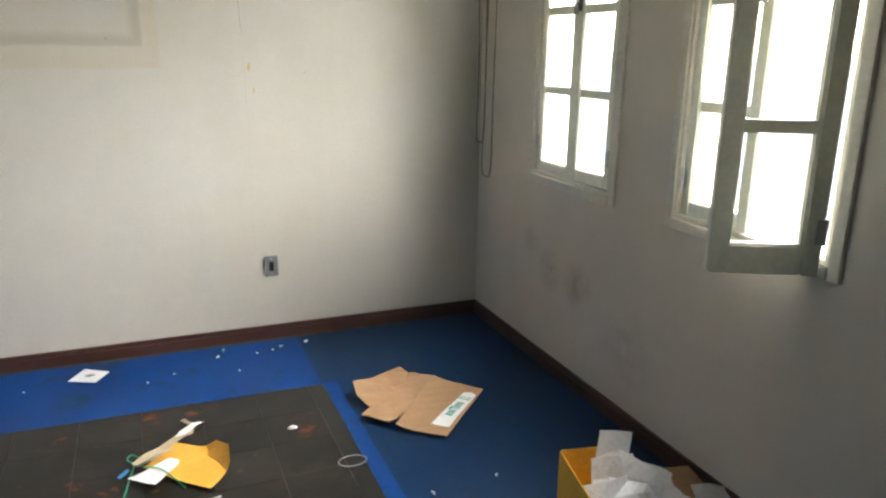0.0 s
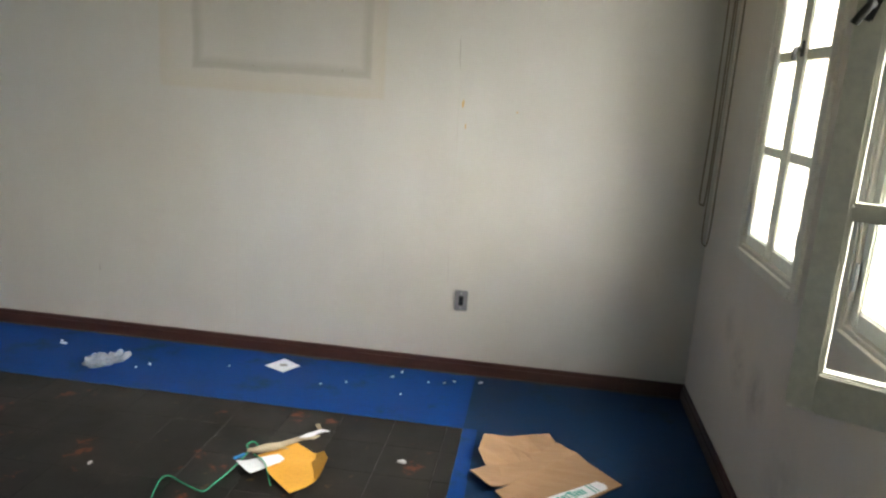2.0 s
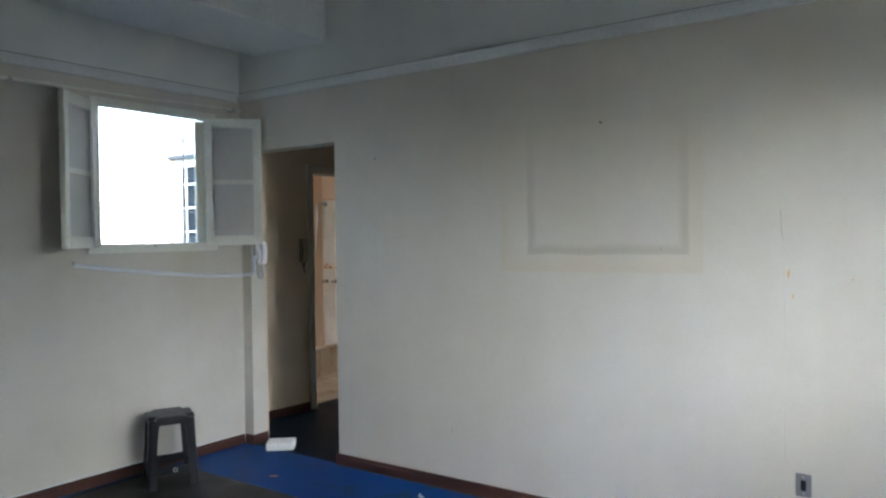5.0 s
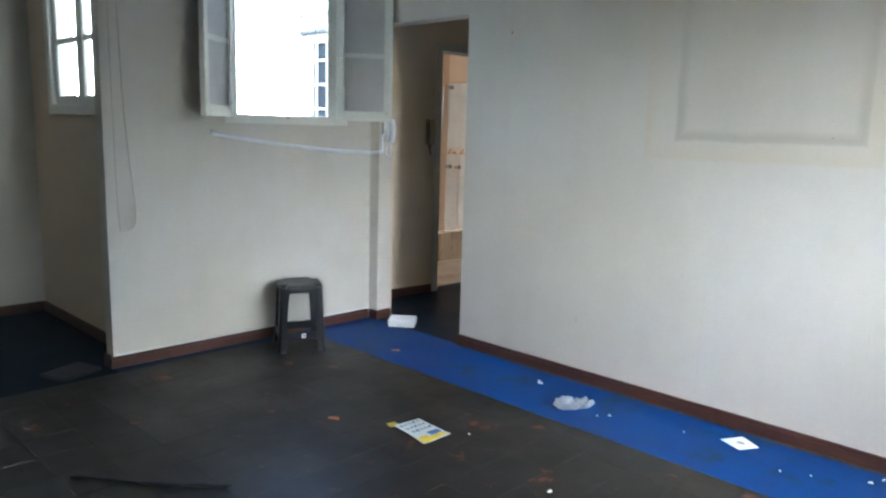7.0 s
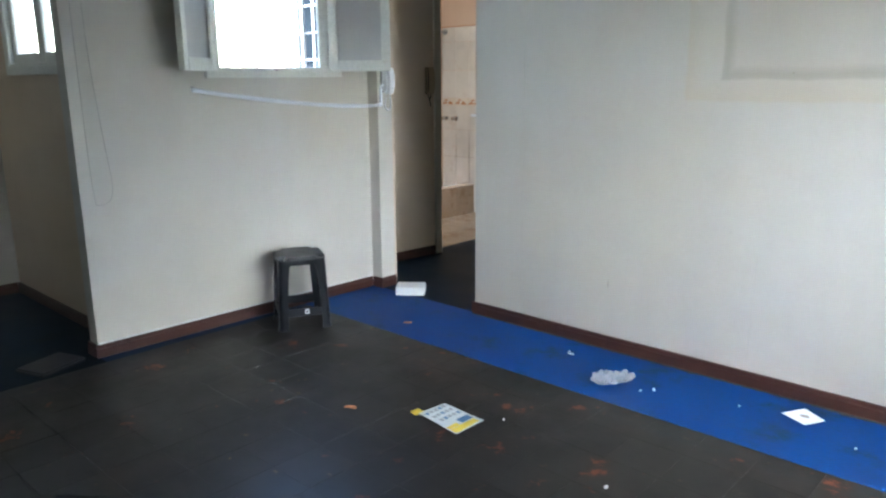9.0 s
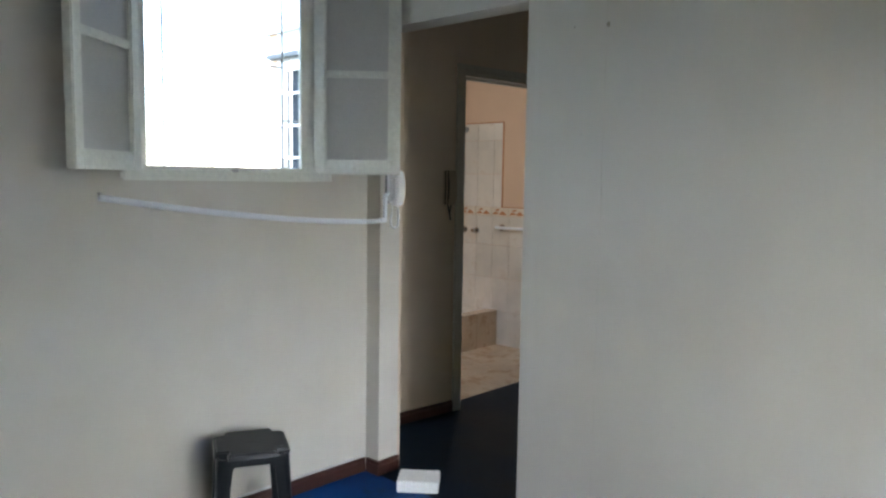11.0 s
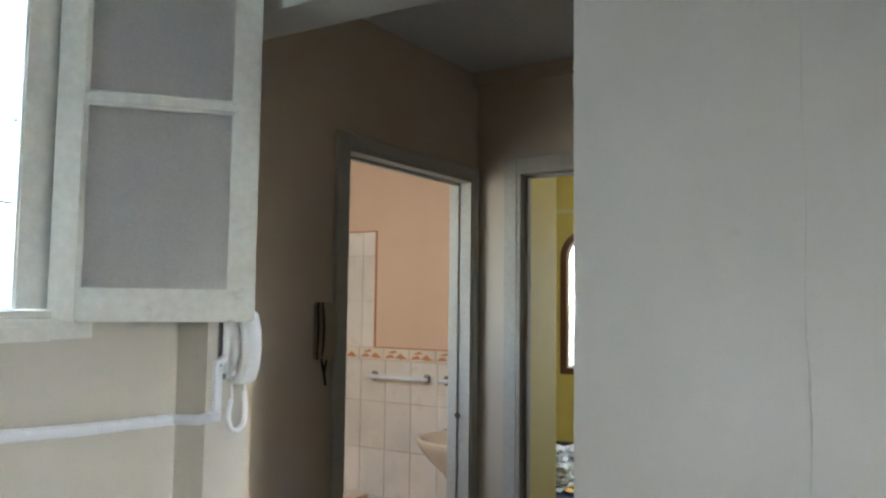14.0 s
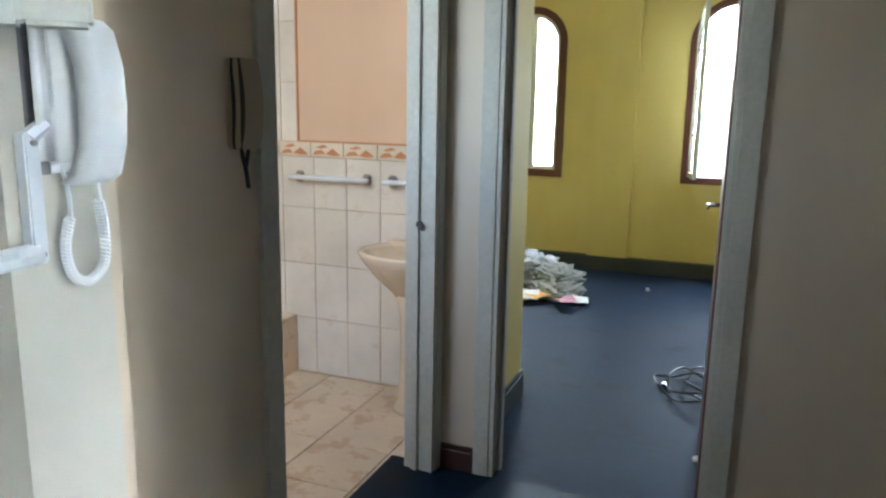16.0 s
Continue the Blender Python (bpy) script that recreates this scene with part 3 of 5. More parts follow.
skirting("baseboard_bed_stub", -3.36, -3.344, YH + 0.141, 6.626, 0.13, M_BASEBED, "dark grey painted skirting with a pale top edge")
structure("ground", boxes((-900, 900, -900, 900, -3.4, -3.2)), M_GROUND, "dark paved ground far below", "ground")

# ---- windows ----
def place(ob, m):
    ob.matrix_local = m
    return ob


def sash(parent, name, w, h, rows, m, material, pane_material, stile=0.042, low=0.06, top=0.05, bar=0.024, thick=0.036, label=""):
    """A hinged leaf: hinge edge on x = 0, free edge on x = w, standing on z = 0. Panes are parts of the leaf."""
    bm = boxes((0, stile, -thick / 2, thick / 2, 0, h), (w - stile, w, -thick / 2, thick / 2, 0, h), bevel=0.004)
    ph = (h - low - top - bar * (rows - 1)) / rows
    extra = boxes((stile, w - stile, -thick / 2, thick / 2, 0, low), (stile, w - stile, -thick / 2, thick / 2, h - top, h),
                  *[(stile, w - stile, -thick / 2 + 0.004, thick / 2 - 0.004, low + ph * k + bar * (k - 1), low + ph * k + bar * k) for k in range(1, rows)], bevel=0.003)
    # glazing beads round each pane
    for k in range(rows):
        z0 = low + k * (ph + bar)
        b = 0.0045
        for s in (-1, 1):
            y0, y1 = sorted((s * 0.004, s * (thick / 2 - 0.006)))
            box(extra, stile, stile + b, y0, y1, z0, z0 + ph)
            box(extra, w - stile - b, w - stile, y0, y1, z0, z0 + ph)
            box(extra, stile + b, w - stile - b, y0, y1, z0, z0 + b)
            box(extra, stile + b, w - stile - b, y0, y1, z0 + ph - b, z0 + ph)
    tmp = bpy.data.meshes.new("tmp")
    extra.to_mesh(tmp)
    extra.free()
    bm.from_mesh(tmp)
    bpy.data.meshes.remove(tmp)
    leaf = place(part(name, bm, material, parent, label), m)
    for k in range(rows):
        z0 = low + k * (ph + bar)
        p = part("pane", boxes((stile - 0.003, w - stile + 0.003, -0.002, 0.002, z0 - 0.003, z0 + ph + 0.003)), pane_material, leaf)
        p.visible_shadow = pane_material is not M_GLASS
    return leaf


def window_trim(axis, at, side, hole, depth, w=0.042, proud=0.018, sill=0.0):
    """Casing on the room face, lining through the wall and a sill nosing."""
    a0, a1, z0, z1 = hole
    rows = []

    def put(a, b, zl, zh, d0, d1):
        lo, hi = sorted((at + side * d0, at + side * d1))
        rows.append((lo, hi, a, b, zl, zh) if axis == "x" else (a, b, lo, hi, zl, zh))
    put(a0 - w, a0, z0 - w, z1 + w, -proud, 0)
    put(a1, a1 + w, z0 - w, z1 + w, -proud, 0)
    put(a0, a1, z1, z1 + w, -proud, 0)
    put(a0 - sill, a1 + sill, z0 - w, z0, -proud - 0.006, 0)
    put(a0, a0 + 0.016, z0 + 0.016, z1 - 0.016, -proud + 0.004, depth)
    put(a1 - 0.016, a1, z0 + 0.016, z1 - 0.016, -proud + 0.004, depth)
    put(a0, a1, z1 - 0.016, z1, -proud + 0.004, depth)
    put(a0, a1, z0, z0 + 0.016, -proud + 0.004, depth)
    return boxes(*rows, bevel=0.002, seg=1)


def latch(parent, m, lean=1):
    bm = boxes((-0.011, 0.011, -0.006, 0.0, -0.026, 0.026), bevel=0.003)
    base = place(part("latch", bm, M_BLACKMETAL, parent, "worn iron espagnolette plate"), m)
    bm = bmesh.new()
    tube(bm, [(0, 0, 0), (0, -0.022, 0)], 0.007, 10)
    tube(bm, smooth_line([(0, -0.022, 0), (0.003 * lean, -0.026, -0.012), (0.007 * lean, -0.028, -0.027), (0.009 * lean, -0.028, -0.038)], 5), 0.0075, 10)
    part("handle", bm, M_BLACKMETAL, base, "black lever handle", True)


def hinges(parent, zs, x=0.0, y=-0.02):
    for z in zs:
        bm = bmesh.new()
        tube(bm, [(x, y, z - 0.035), (x, y, z + 0.035)], 0.007, 8)
        box(bm, x, x + 0.022, y + 0.002, y + 0.006, z - 0.032, z + 0.032)
        part("hinge", bm, M_METAL, parent)


def east_window(name, hole, near_angle, label):
    e = thing(name, label, "window", kind="structure")
    part("window_frame", window_trim("x", XE, 1, hole, 0.20, 0.036, 0.014), M_CASING, e)
    a0, a1, z0, z1 = hole
    w, h = (a1 - a0 - 0.036) / 2, z1 - z0 - 0.036
    xs = XE + 0.018
    # far leaf, closed: hinge on the high-y jamb
    far = sash(e, "casement", w + 0.004, h, 4, pose(xs, a1 - 0.018, z0 + 0.018, 0, 0, -90), M_CREAMWOOD, M_GLASS, low=0.045)
    hinges(far, (0.12, h - 0.12), 0.0, -0.02)
    near = sash(e, "casement", w + (0.004 if near_angle == 0 else -0.004), h if near_angle == 0 else h + 0.03, 4, pose(xs, a0 + 0.018, z0 + 0.018, 0, 0, 90) if near_angle == 0 else
                pose(XE - 0.020, a0 + 0.028, z0 - 0.026, 0, 0, 90 + near_angle), M_CREAMWOOD, M_GLASS, low=0.078 if near_angle else 0.045, stile=0.05 if near_angle else 0.042)
    hinges(near, (0.12, h - 0.12), 0.0, 0.02)
    if near_angle:
        latch(near, pose(w - 0.028, 0.018, 0.715, 0, 0, 180) @ pose(0, 0, 0.018, 0, 18, 0), -1)
        latch(far, pose(w - 0.012, -0.018, 0.69))
    else:
        latch(near, pose(w - 0.012, 0.018, 0.69, 0, 0, 180))
    part("window_sill", boxes((XE + 0.20, XE + 0.30, a0 - 0.03, a1 + 0.03, z0 - 0.05, z0 + 0.005), bevel=0.006), M_PLASTER, e)
    return e


east_window("window_1", W1, 0, "closed cream wooden casement window with small panes")
east_window("window_8", W3, 0, "closed cream wooden casement window with small panes")
east_window("window_2", W2, 63, "cream wooden casement window, one leaf swung open into the room")

# small window over the stool
wb = thing("window_3", "white wooden window standing wide open behind an iron grille", "window", WM, kind="structure")
bm = window_trim("x", XB, -1, WB, 0.03, 0.040, 0.014)
part("window_frame", bm, M_WHITEWOOD, wb)
part("stile", boxes((XB - 0.050, XB - 0.028, 3.442, WB[1] - 0.017, WB[2] + 0.017, WB[3] - 0.017), bevel=0.004), M_WHITEWOOD, wb, "broad white fixed stile")
part("window_sill", boxes((XB, XB + 0.032, WB[0] - 0.085, WB[1] - 0.045, WB[2] - 0.042, WB[2] - 0.006), bevel=0.008), M_WHITEWOOD, wb)


def leaf_between(name, parent, hx, hy, fx, fy, z, h, hinge_y):
    hx, fx = hx - SKEW * (hy - YB), fx - SKEW * (fy - YB)
    d = Vector((fx - hx, fy - hy, 0))
    lf = sash(parent, name, d.length, h, 2, pose(hx, hy, z, 0, 0, math.degrees(math.atan2(d.y, d.x))), M_WHITEWOOD, M_FROST, stile=0.052, low=0.062, top=0.062, bar=0.022, thick=0.034)
    hinges(lf, (0.13, h - 0.13), 0.0, hinge_y)
    return lf


leaf_between("casement", wb, -3.232, 3.500, -2.962, 3.783, 1.462, 0.89, 0.02)
leaf_between("casement", wb, -3.225, 2.690, -2.985, 2.375, 1.462, 0.89, -0.02)
bm = boxes((XB + 0.0, XB + 0.03, 3.075, 3.10, WB[2] - 0.006, WB[2] + 0.006), bevel=0.003)
part("latch", bm, M_METAL, wb, "small steel catch")

# iron grille outside it
gr = thing("window_grille", "thin iron security grille outside the small window, coloured pale for the glare", "grille")
XG = XB - 0.135
# grey stands for the window's glare washing out the bars
M_GRILLE = surface("iron paled for glare", (0.24, 0.235, 0.23), (0.32, 0.31, 0.30), 8, 0.6, 60, 0.2)


def bar_between(a, b, r=0.005):
    bm = bmesh.new()
    tube(bm, [a, b], r, 6)
    part("bar", bm, M_GRILLE, gr)


for y, zt, r in ((2.76, 2.34, 0.0038), (2.875, 2.34, 0.006), (2.975, 2.34, 0.0038), (3.087, 2.34, 0.0038), (3.206, 2.34, 0.0038), (3.324, 2.34, 0.0038), (3.441, 2.34, 0.006)):
    bar_between((XG, y, WB[2] + 0.01), (XG, y, zt), r)
for y0, y1, z in ((2.70, 2.875, 1.705), (2.875, 2.975, 1.94), (2.975, 3.087, 1.707), (3.087, 3.206, 1.94), (3.206, 3.324, 1.707), (3.324, 3.441, 1.94), (3.441, 3.56, 1.703)):
    bar_between((XG, y0, z), (XG, y1, z), 0.0042)
bar_between((XG, WB[0], WB[2] + 0.012), (XG, WB[1], WB[2] + 0.012), 0.005)

# alcove window
wr = thing("window_4", "high white two-pane window in the alcove", "window", kind="structure")
part("window_frame", window_trim("y", YR, 1, WR, 0.12, 0.05, 0.02, 0.02), M_WHITEWOOD, wr)
wm = (WR[1] - WR[0] - 0.036) / 2
for k in range(2):
    sash(wr, "casement", wm, WR[3] - WR[2] - 0.036, 2, pose(WR[0] + 0.018 + k * wm, YR + 0.03, WR[2] + 0.018), M_WHITEWOOD, M_GLASS, stile=0.05, low=0.05)

# barred bathroom window, seen across the light well
wq = thing("window_5", "small barred bathroom window in the pale outer wall", "window", kind="structure")
part("window_frame", window_trim("y", YBS - 0.12, 1, (-4.92, -3.9, 1.36, 2.20), 0.1, 0.04, 0.02), M_WHITEWOOD, wq)
for x in (-4.78, -4.62, -4.46, -4.30, -4.14):
    bm = bmesh.new()
    tube(bm, [(x, YBS - 0.16, 1.32), (x, YBS - 0.16, 2.24)], 0.010, 6)
    part("bar", bm, M_WHITEWOOD, wq)
for z in (1.58, 1.8, 2.02):
    bm = bmesh.new()
    tube(bm, [(-4.96, YBS - 0.15, z), (-3.86, YBS - 0.15, z)], 0.010, 6)
    part("bar", bm, M_WHITEWOOD, wq)


# opaque sheet over the left part; the dimness behind the window is its colour
M_DIMGLASS = surface("opaque dark window fill", (0.014, 0.020, 0.028), (0.022, 0.03, 0.04), 3, 0.5, spec=0.1)
part("pane", boxes((-4.91, -4.50, YBS - 0.10, YBS - 0.094, 1.37, 2.19)), M_DIMGLASS, wq, "opaque dark pane standing for the dim interior")
part("hood", boxes((-5.06, -3.84, YBS - 0.18, YBS - 0.125, 2.265, 2.30), bevel=0.006), M_BASEBED, wq, "dark weathered hood")

# arched bedroom windows
def arched_ring(bm, a, b, zl, zh, w, y0, y1):
    """An arched frame of width w inside the opening a..b, zl..zh."""
    def outline(inset):
        x0, x1, z0 = a + inset, b - inset, zl + inset
        r, c = (b - a) / 2 - inset, (a + b) / 2
        sp = zh - (b - a) / 2
        return [(x0, z0), (x1, z0)] + [(c + r * math.cos(math.pi * k / 20), sp + r * math.sin(math.pi * k / 20)) for k in range(21)]
    rings = [[bm.verts.new((x, y, z)) for x, z in outline(i)] for i, y in ((0, y0), (0, y1), (w, y1), (w, y0))]
    n = len(rings[0])
    for p, q in zip(rings, rings[1:] + rings[:1]):
        for k in range(n):
            bm.faces.new((p[k], p[(k + 1) % n], q[(k + 1) % n], q[k]))
    return bm


def arched_window(name, hole, label, open_leaf):
    e = thing(name, label, "window", kind="structure")
    a, b, zl, zh = hole
    part("window_frame", arched_ring(bmesh.new(), a - 0.03, b + 0.03, zl - 0.03, zh + 0.03, 0.062, YN - 0.015, YN + 0.06), M_REDWOOD, e)
    c = (a + b) / 2
    if not open_leaf:
        bm = arched_ring(bmesh.new(), a + 0.032, b - 0.032, zl + 0.032, zh - 0.032, 0.03, YN + 0.01, YN + 0.045)
        box(bm, c - 0.022, c + 0.022, YN + 0.012, YN + 0.043, zl + 0.05, zh - 0.05)
        part("casement", bm, M_WHITEWOOD, e)
        for s in (0, 1):
            p = part("pane", boxes((a + 0.06, c - 0.02, YN + 0.026, YN + 0.03, zl + 0.06, zh - 0.2) if s == 0 else (c + 0.02, b - 0.06, YN + 0.026, YN + 0.03, zl + 0.06, zh - 0.2)), M_GLASS, e)
            p.visible_shadow = False
    else:
        r = c - a - 0.034
        h = zh - zl - 0.07
        sp = zh - (b - a) / 2 - zl - 0.035
        arc = [(r - r * math.cos(math.pi / 2 * k / 10), sp + (h - sp) * math.sin(math.pi / 2 * k / 10)) for k in range(11)]

        def line(ins):
            out = [(ins, ins), (r - ins, ins)]
            top = [(min(max(x, ins), r - ins), max(z - ins * 1.2, ins + 0.02)) for x, z in reversed(arc)]
            return out + top
        rings = []
        bm = bmesh.new()
        for ins, y in ((0, -0.016), (0, 0.016), (0.04, 0.016), (0.04, -0.016)):
            rings.append([bm.verts.new((x, y, z)) for x, z in line(ins)])
        n = len(rings[0])
        for p, q in zip(rings, rings[1:] + rings[:1]):
            for k in range(n):
                bm.faces.new((p[k], p[(k + 1) % n], q[(k + 1) % n], q[k]))
        for k in (1, 2, 3):
            box(bm, 0.035, r - 0.035, -0.008, 0.008, sp * k / 3.2, sp * k / 3.2 + 0.02)
        leaf = place(part("casement", bm, M_WHITEWOOD, e, "white leaf swung open"), pose(a + 0.035, YN - 0.02, zl + 0.035, 0, 0, -78))
        g = part("pane", boxes((0.03, r - 0.03, -0.002, 0.002, 0.03, sp)), M_GLASS, leaf)
        g.visible_shadow = False
        leaf2 = place(part("casement", boxes((0, 0.04, -0.016, 0.016, 0, sp), (r - 0.04, r, -0.016, 0.016, 0, sp), (0.04, r - 0.04, -0.016, 0.016, 0, 0.05), (0.04, r - 0.04, -0.016, 0.016, sp - 0.05, sp)), M_WHITEWOOD, e, "white leaf swung outward"), pose(b - 0.035, YN + 0.22, zl + 0.035, 0, 0, 75))
    return e


arched_window("window_6", BW1, "round-arched window in a dark red frame, shut", False)
arched_window("window_7", BW2, "round-arched window in a dark red frame, standing open", True)

# bedroom door
dl = thing("door_2", "dark red varnished door standing open into the bedroom", "door", pose(-2.475, YH + 0.135, 0.008, 0, 0, 91.5))
part("panel", boxes((0, 0.72, -0.018, 0.018, 0, 2.06), bevel=0.003), M_REDWOOD, dl)
bm = bmesh.new()
tube(bm, [(0.66, 0.018, 1.0), (0.66, 0.06, 1.0), (0.655, 0.065, 1.0), (0.56, 0.065, 1.0)], 0.009, 8)
part("handle", bm, M_CHROME, dl, "chrome lever handle", True)

# ---- things of the large room ----
def chamfered(bm, w, d, z0, z1, top_w=None, top_d=None):
    """A tapering slab about the origin."""
    tw, td = top_w or w, top_d or d
    lo = [bm.verts.new((sx * w / 2, sy * d / 2, z0)) for sx, sy in ((-1, -1), (1, -1), (1, 1), (-1, 1))]
    hi = [bm.verts.new((sx * tw / 2, sy * td / 2, z1)) for sx, sy in ((-1, -1), (1, -1), (1, 1), (-1, 1))]
    bm.faces.new(lo[::-1])
    bm.faces.new(hi)
    for k in range(4):
        bm.faces.new((lo[k], lo[(k + 1) % 4], hi[(k + 1) % 4], hi[k]))


def stool(m):
    e = thing("stool", "black plastic stool with four splayed legs against the wall", "stool", m)
    H, S, F = 0.428, 0.133, 0.150
    bm = bmesh.new()
    chamfered(bm, 2 * S + 0.014, 2 * S + 0.014, H - 0.020, H, 2 * S + 0.002, 2 * S + 0.002)
    bmesh.ops.bevel(bm, geom=[x for x in bm.edges if abs(x.verts[0].co.z - x.verts[1].co.z) > 0.005], offset=0.045, segments=6, affect="EDGES")
    bmesh.ops.bevel(bm, geom=[x for x in bm.edges if x.verts[0].co.z > H - 0.002 and x.verts[1].co.z > H - 0.002], offset=0.006, segments=3, affect="EDGES")
    part("seat", bm, M_DARKPLASTIC, e)
    part("grip_slot", boxes((-0.028, 0.028, -0.007, 0.007, H - 0.0005, H + 0.0012), bevel=0.0005, seg=1), M_BLACKCABLE, e, "moulded finger slot in the seat")
    for sx, sy in ((-1, -1), (1, -1), (1, 1), (-1, 1)):
        bm = bmesh.new()
        # a curved angle-section leg: rounded outer corner, two broad webs, a flared foot
        rings = []
        for z, w in ((0.0, 0.058), (0.02, 0.050), (0.12, 0.050), (0.30, 0.054), (0.37, 0.060), (0.40, 0.078), (H - 0.015, 0.096)):
            half = F + (S - F) * z / (H - 0.015) + (0.004 if z == 0.0 else 0.0)
            c, t, r = half, 0.007, 0.020
            outer = [(c - w, c), (c - r, c), (c - r * 0.3, c - r * 0.3), (c, c - r), (c, c - w)]
            inner = [(c - t, c - w), (c - t, c - r), (c - r * 0.3 - t, c - r * 0.3 - t), (c - r, c - t), (c - w, c - t)]
            rings.append([bm.verts.new((sx * px, sy * py, z)) for px, py in outer + inner])
        for p, q in zip(rings, rings[1:]):
            for k in range(10):
                bm.faces.new((p[k], p[(k + 1) % 10], q[(k + 1) % 10], q[k]))
        bm.faces.new(rings[0][::-1])
        bm.faces.new(rings[-1])
        part("leg", bm, M_DARKPLASTIC, e)
    for k in range(4):
        for nm, z0, z1 in (("apron", H - 0.050, H - 0.016), ("stretcher", 0.078, 0.128)):
            f = F + (S - F) * ((z0 + z1) / 2) / (H - 0.015) - 0.003
            bm = boxes((-f + 0.046, f - 0.046, f - 0.007, f - 0.001, z0, z1), bevel=0.002)
            p = part(nm, bm, M_DARKPLASTIC, e)
            p.matrix_local = pose(0, 0, 0, 0, 0, 90 * k)
    f = F + (S - F) * 0.105 / (H - 0.015)
    st = part("sticker", boxes((-0.012, 0.012, -f - 0.0005, -f + 0.002, 0.093, 0.117)), M_PAPER, e, "small white sticker")
    st.matrix_local = pose(0.012, 0, 0)
    bm = boxes((-0.007, 0.007, -f - 0.0012, -f, 0.098, 0.111))
    bars = part("print", bm, M_DARKPLASTIC, st)
    return e


stool(pose(-2.942, 2.980, 0, 0, 0, 62.6))

# ream of paper beside the opening
rm = thing("paper_ream", "white wrapped ream of paper lying on the hall floor edge", "paper ream", pose(-2.882, 3.842, 0.0, 0, 0, 39.7))
part("wrapper", boxes((-0.096, 0.096, -0.075, 0.075, 0.0, 0.054), bevel=0.004), M_PAPER, rm)
part("flap", boxes((-0.094, 0.094, -0.0765, -0.0745, 0.008, 0.026)), M_PAPER, rm, "folded paper flap")


# conduit, entry phones
cd = thing("cable_trunking", "sagging pale plastic cable trunking along the wall", "cable trunking")
bm = bmesh.new()
def XW(y):
    return XB + SKEW * (y - YB)


line = smooth_line([(XW(y) + 0.014, y, z) for y, z in ((2.55, 1.362), (2.85, 1.318), (3.2, 1.278), (3.5, 1.252), (3.785, 1.240))], 6)
tube(bm, line, 0.0125, 8)
part("run", bm, M_CONDUIT, cd)
bm = bmesh.new()
tube(bm, [(XW(3.785) + 0.014, 3.785, 1.240), (-3.125, 3.787, 1.245), (-3.108, 3.80, 1.25), (-3.108, 3.822, 1.25)], 0.0115, 8)
part("corner_run", bm, M_CONDUIT, cd)
part("riser", boxes((-3.120, -3.104, 3.815, 3.833, 1.24, 1.372), bevel=0.002), M_CONDUIT, cd)
bm = bmesh.new()
tube(bm, [(-3.110, 3.824, 1.366), (-3.110, 3.86, 1.388)], 0.009, 6)
part("branch", bm, M_CONDUIT, cd)
for y, z in ((3.824, 1.25), (3.824, 1.362)):
    bm = bmesh.new()
    tube(bm, [(-3.106, y, z), (-3.100, y, z)], 0.003, 8)
    part("screw", bm, M_METAL, cd)
bm = bmesh.new()
tube(bm, [(XW(2.555), 2.555, 1.376), (XW(2.555) + 0.02, 2.555, 1.376)], 0.006, 8)
part("clip", bm, M_METAL, cd)


def coil(bm, centre_line, r_coil, r_wire, turns):
    pts = []
    n = len(centre_line)
    for k in range(turns * 8):
        f = k / (turns * 8 - 1) * (n - 1)
        i = min(int(f), n - 2)
        a, b = Vector(centre_line[i]), Vector(centre_line[i + 1])
        c = a.lerp(b, f - i)
        d = (b - a).normalized()
        s = d.cross(Vector((1, 0, 0))).normalized()
        u = Vector((1, 0, 0))
        w = 2 * math.pi * k / 8
        pts.append(c + (s * math.cos(w) + u * math.sin(w)) * r_coil)
    tube(bm, pts, r_wire, 5)
    return bm


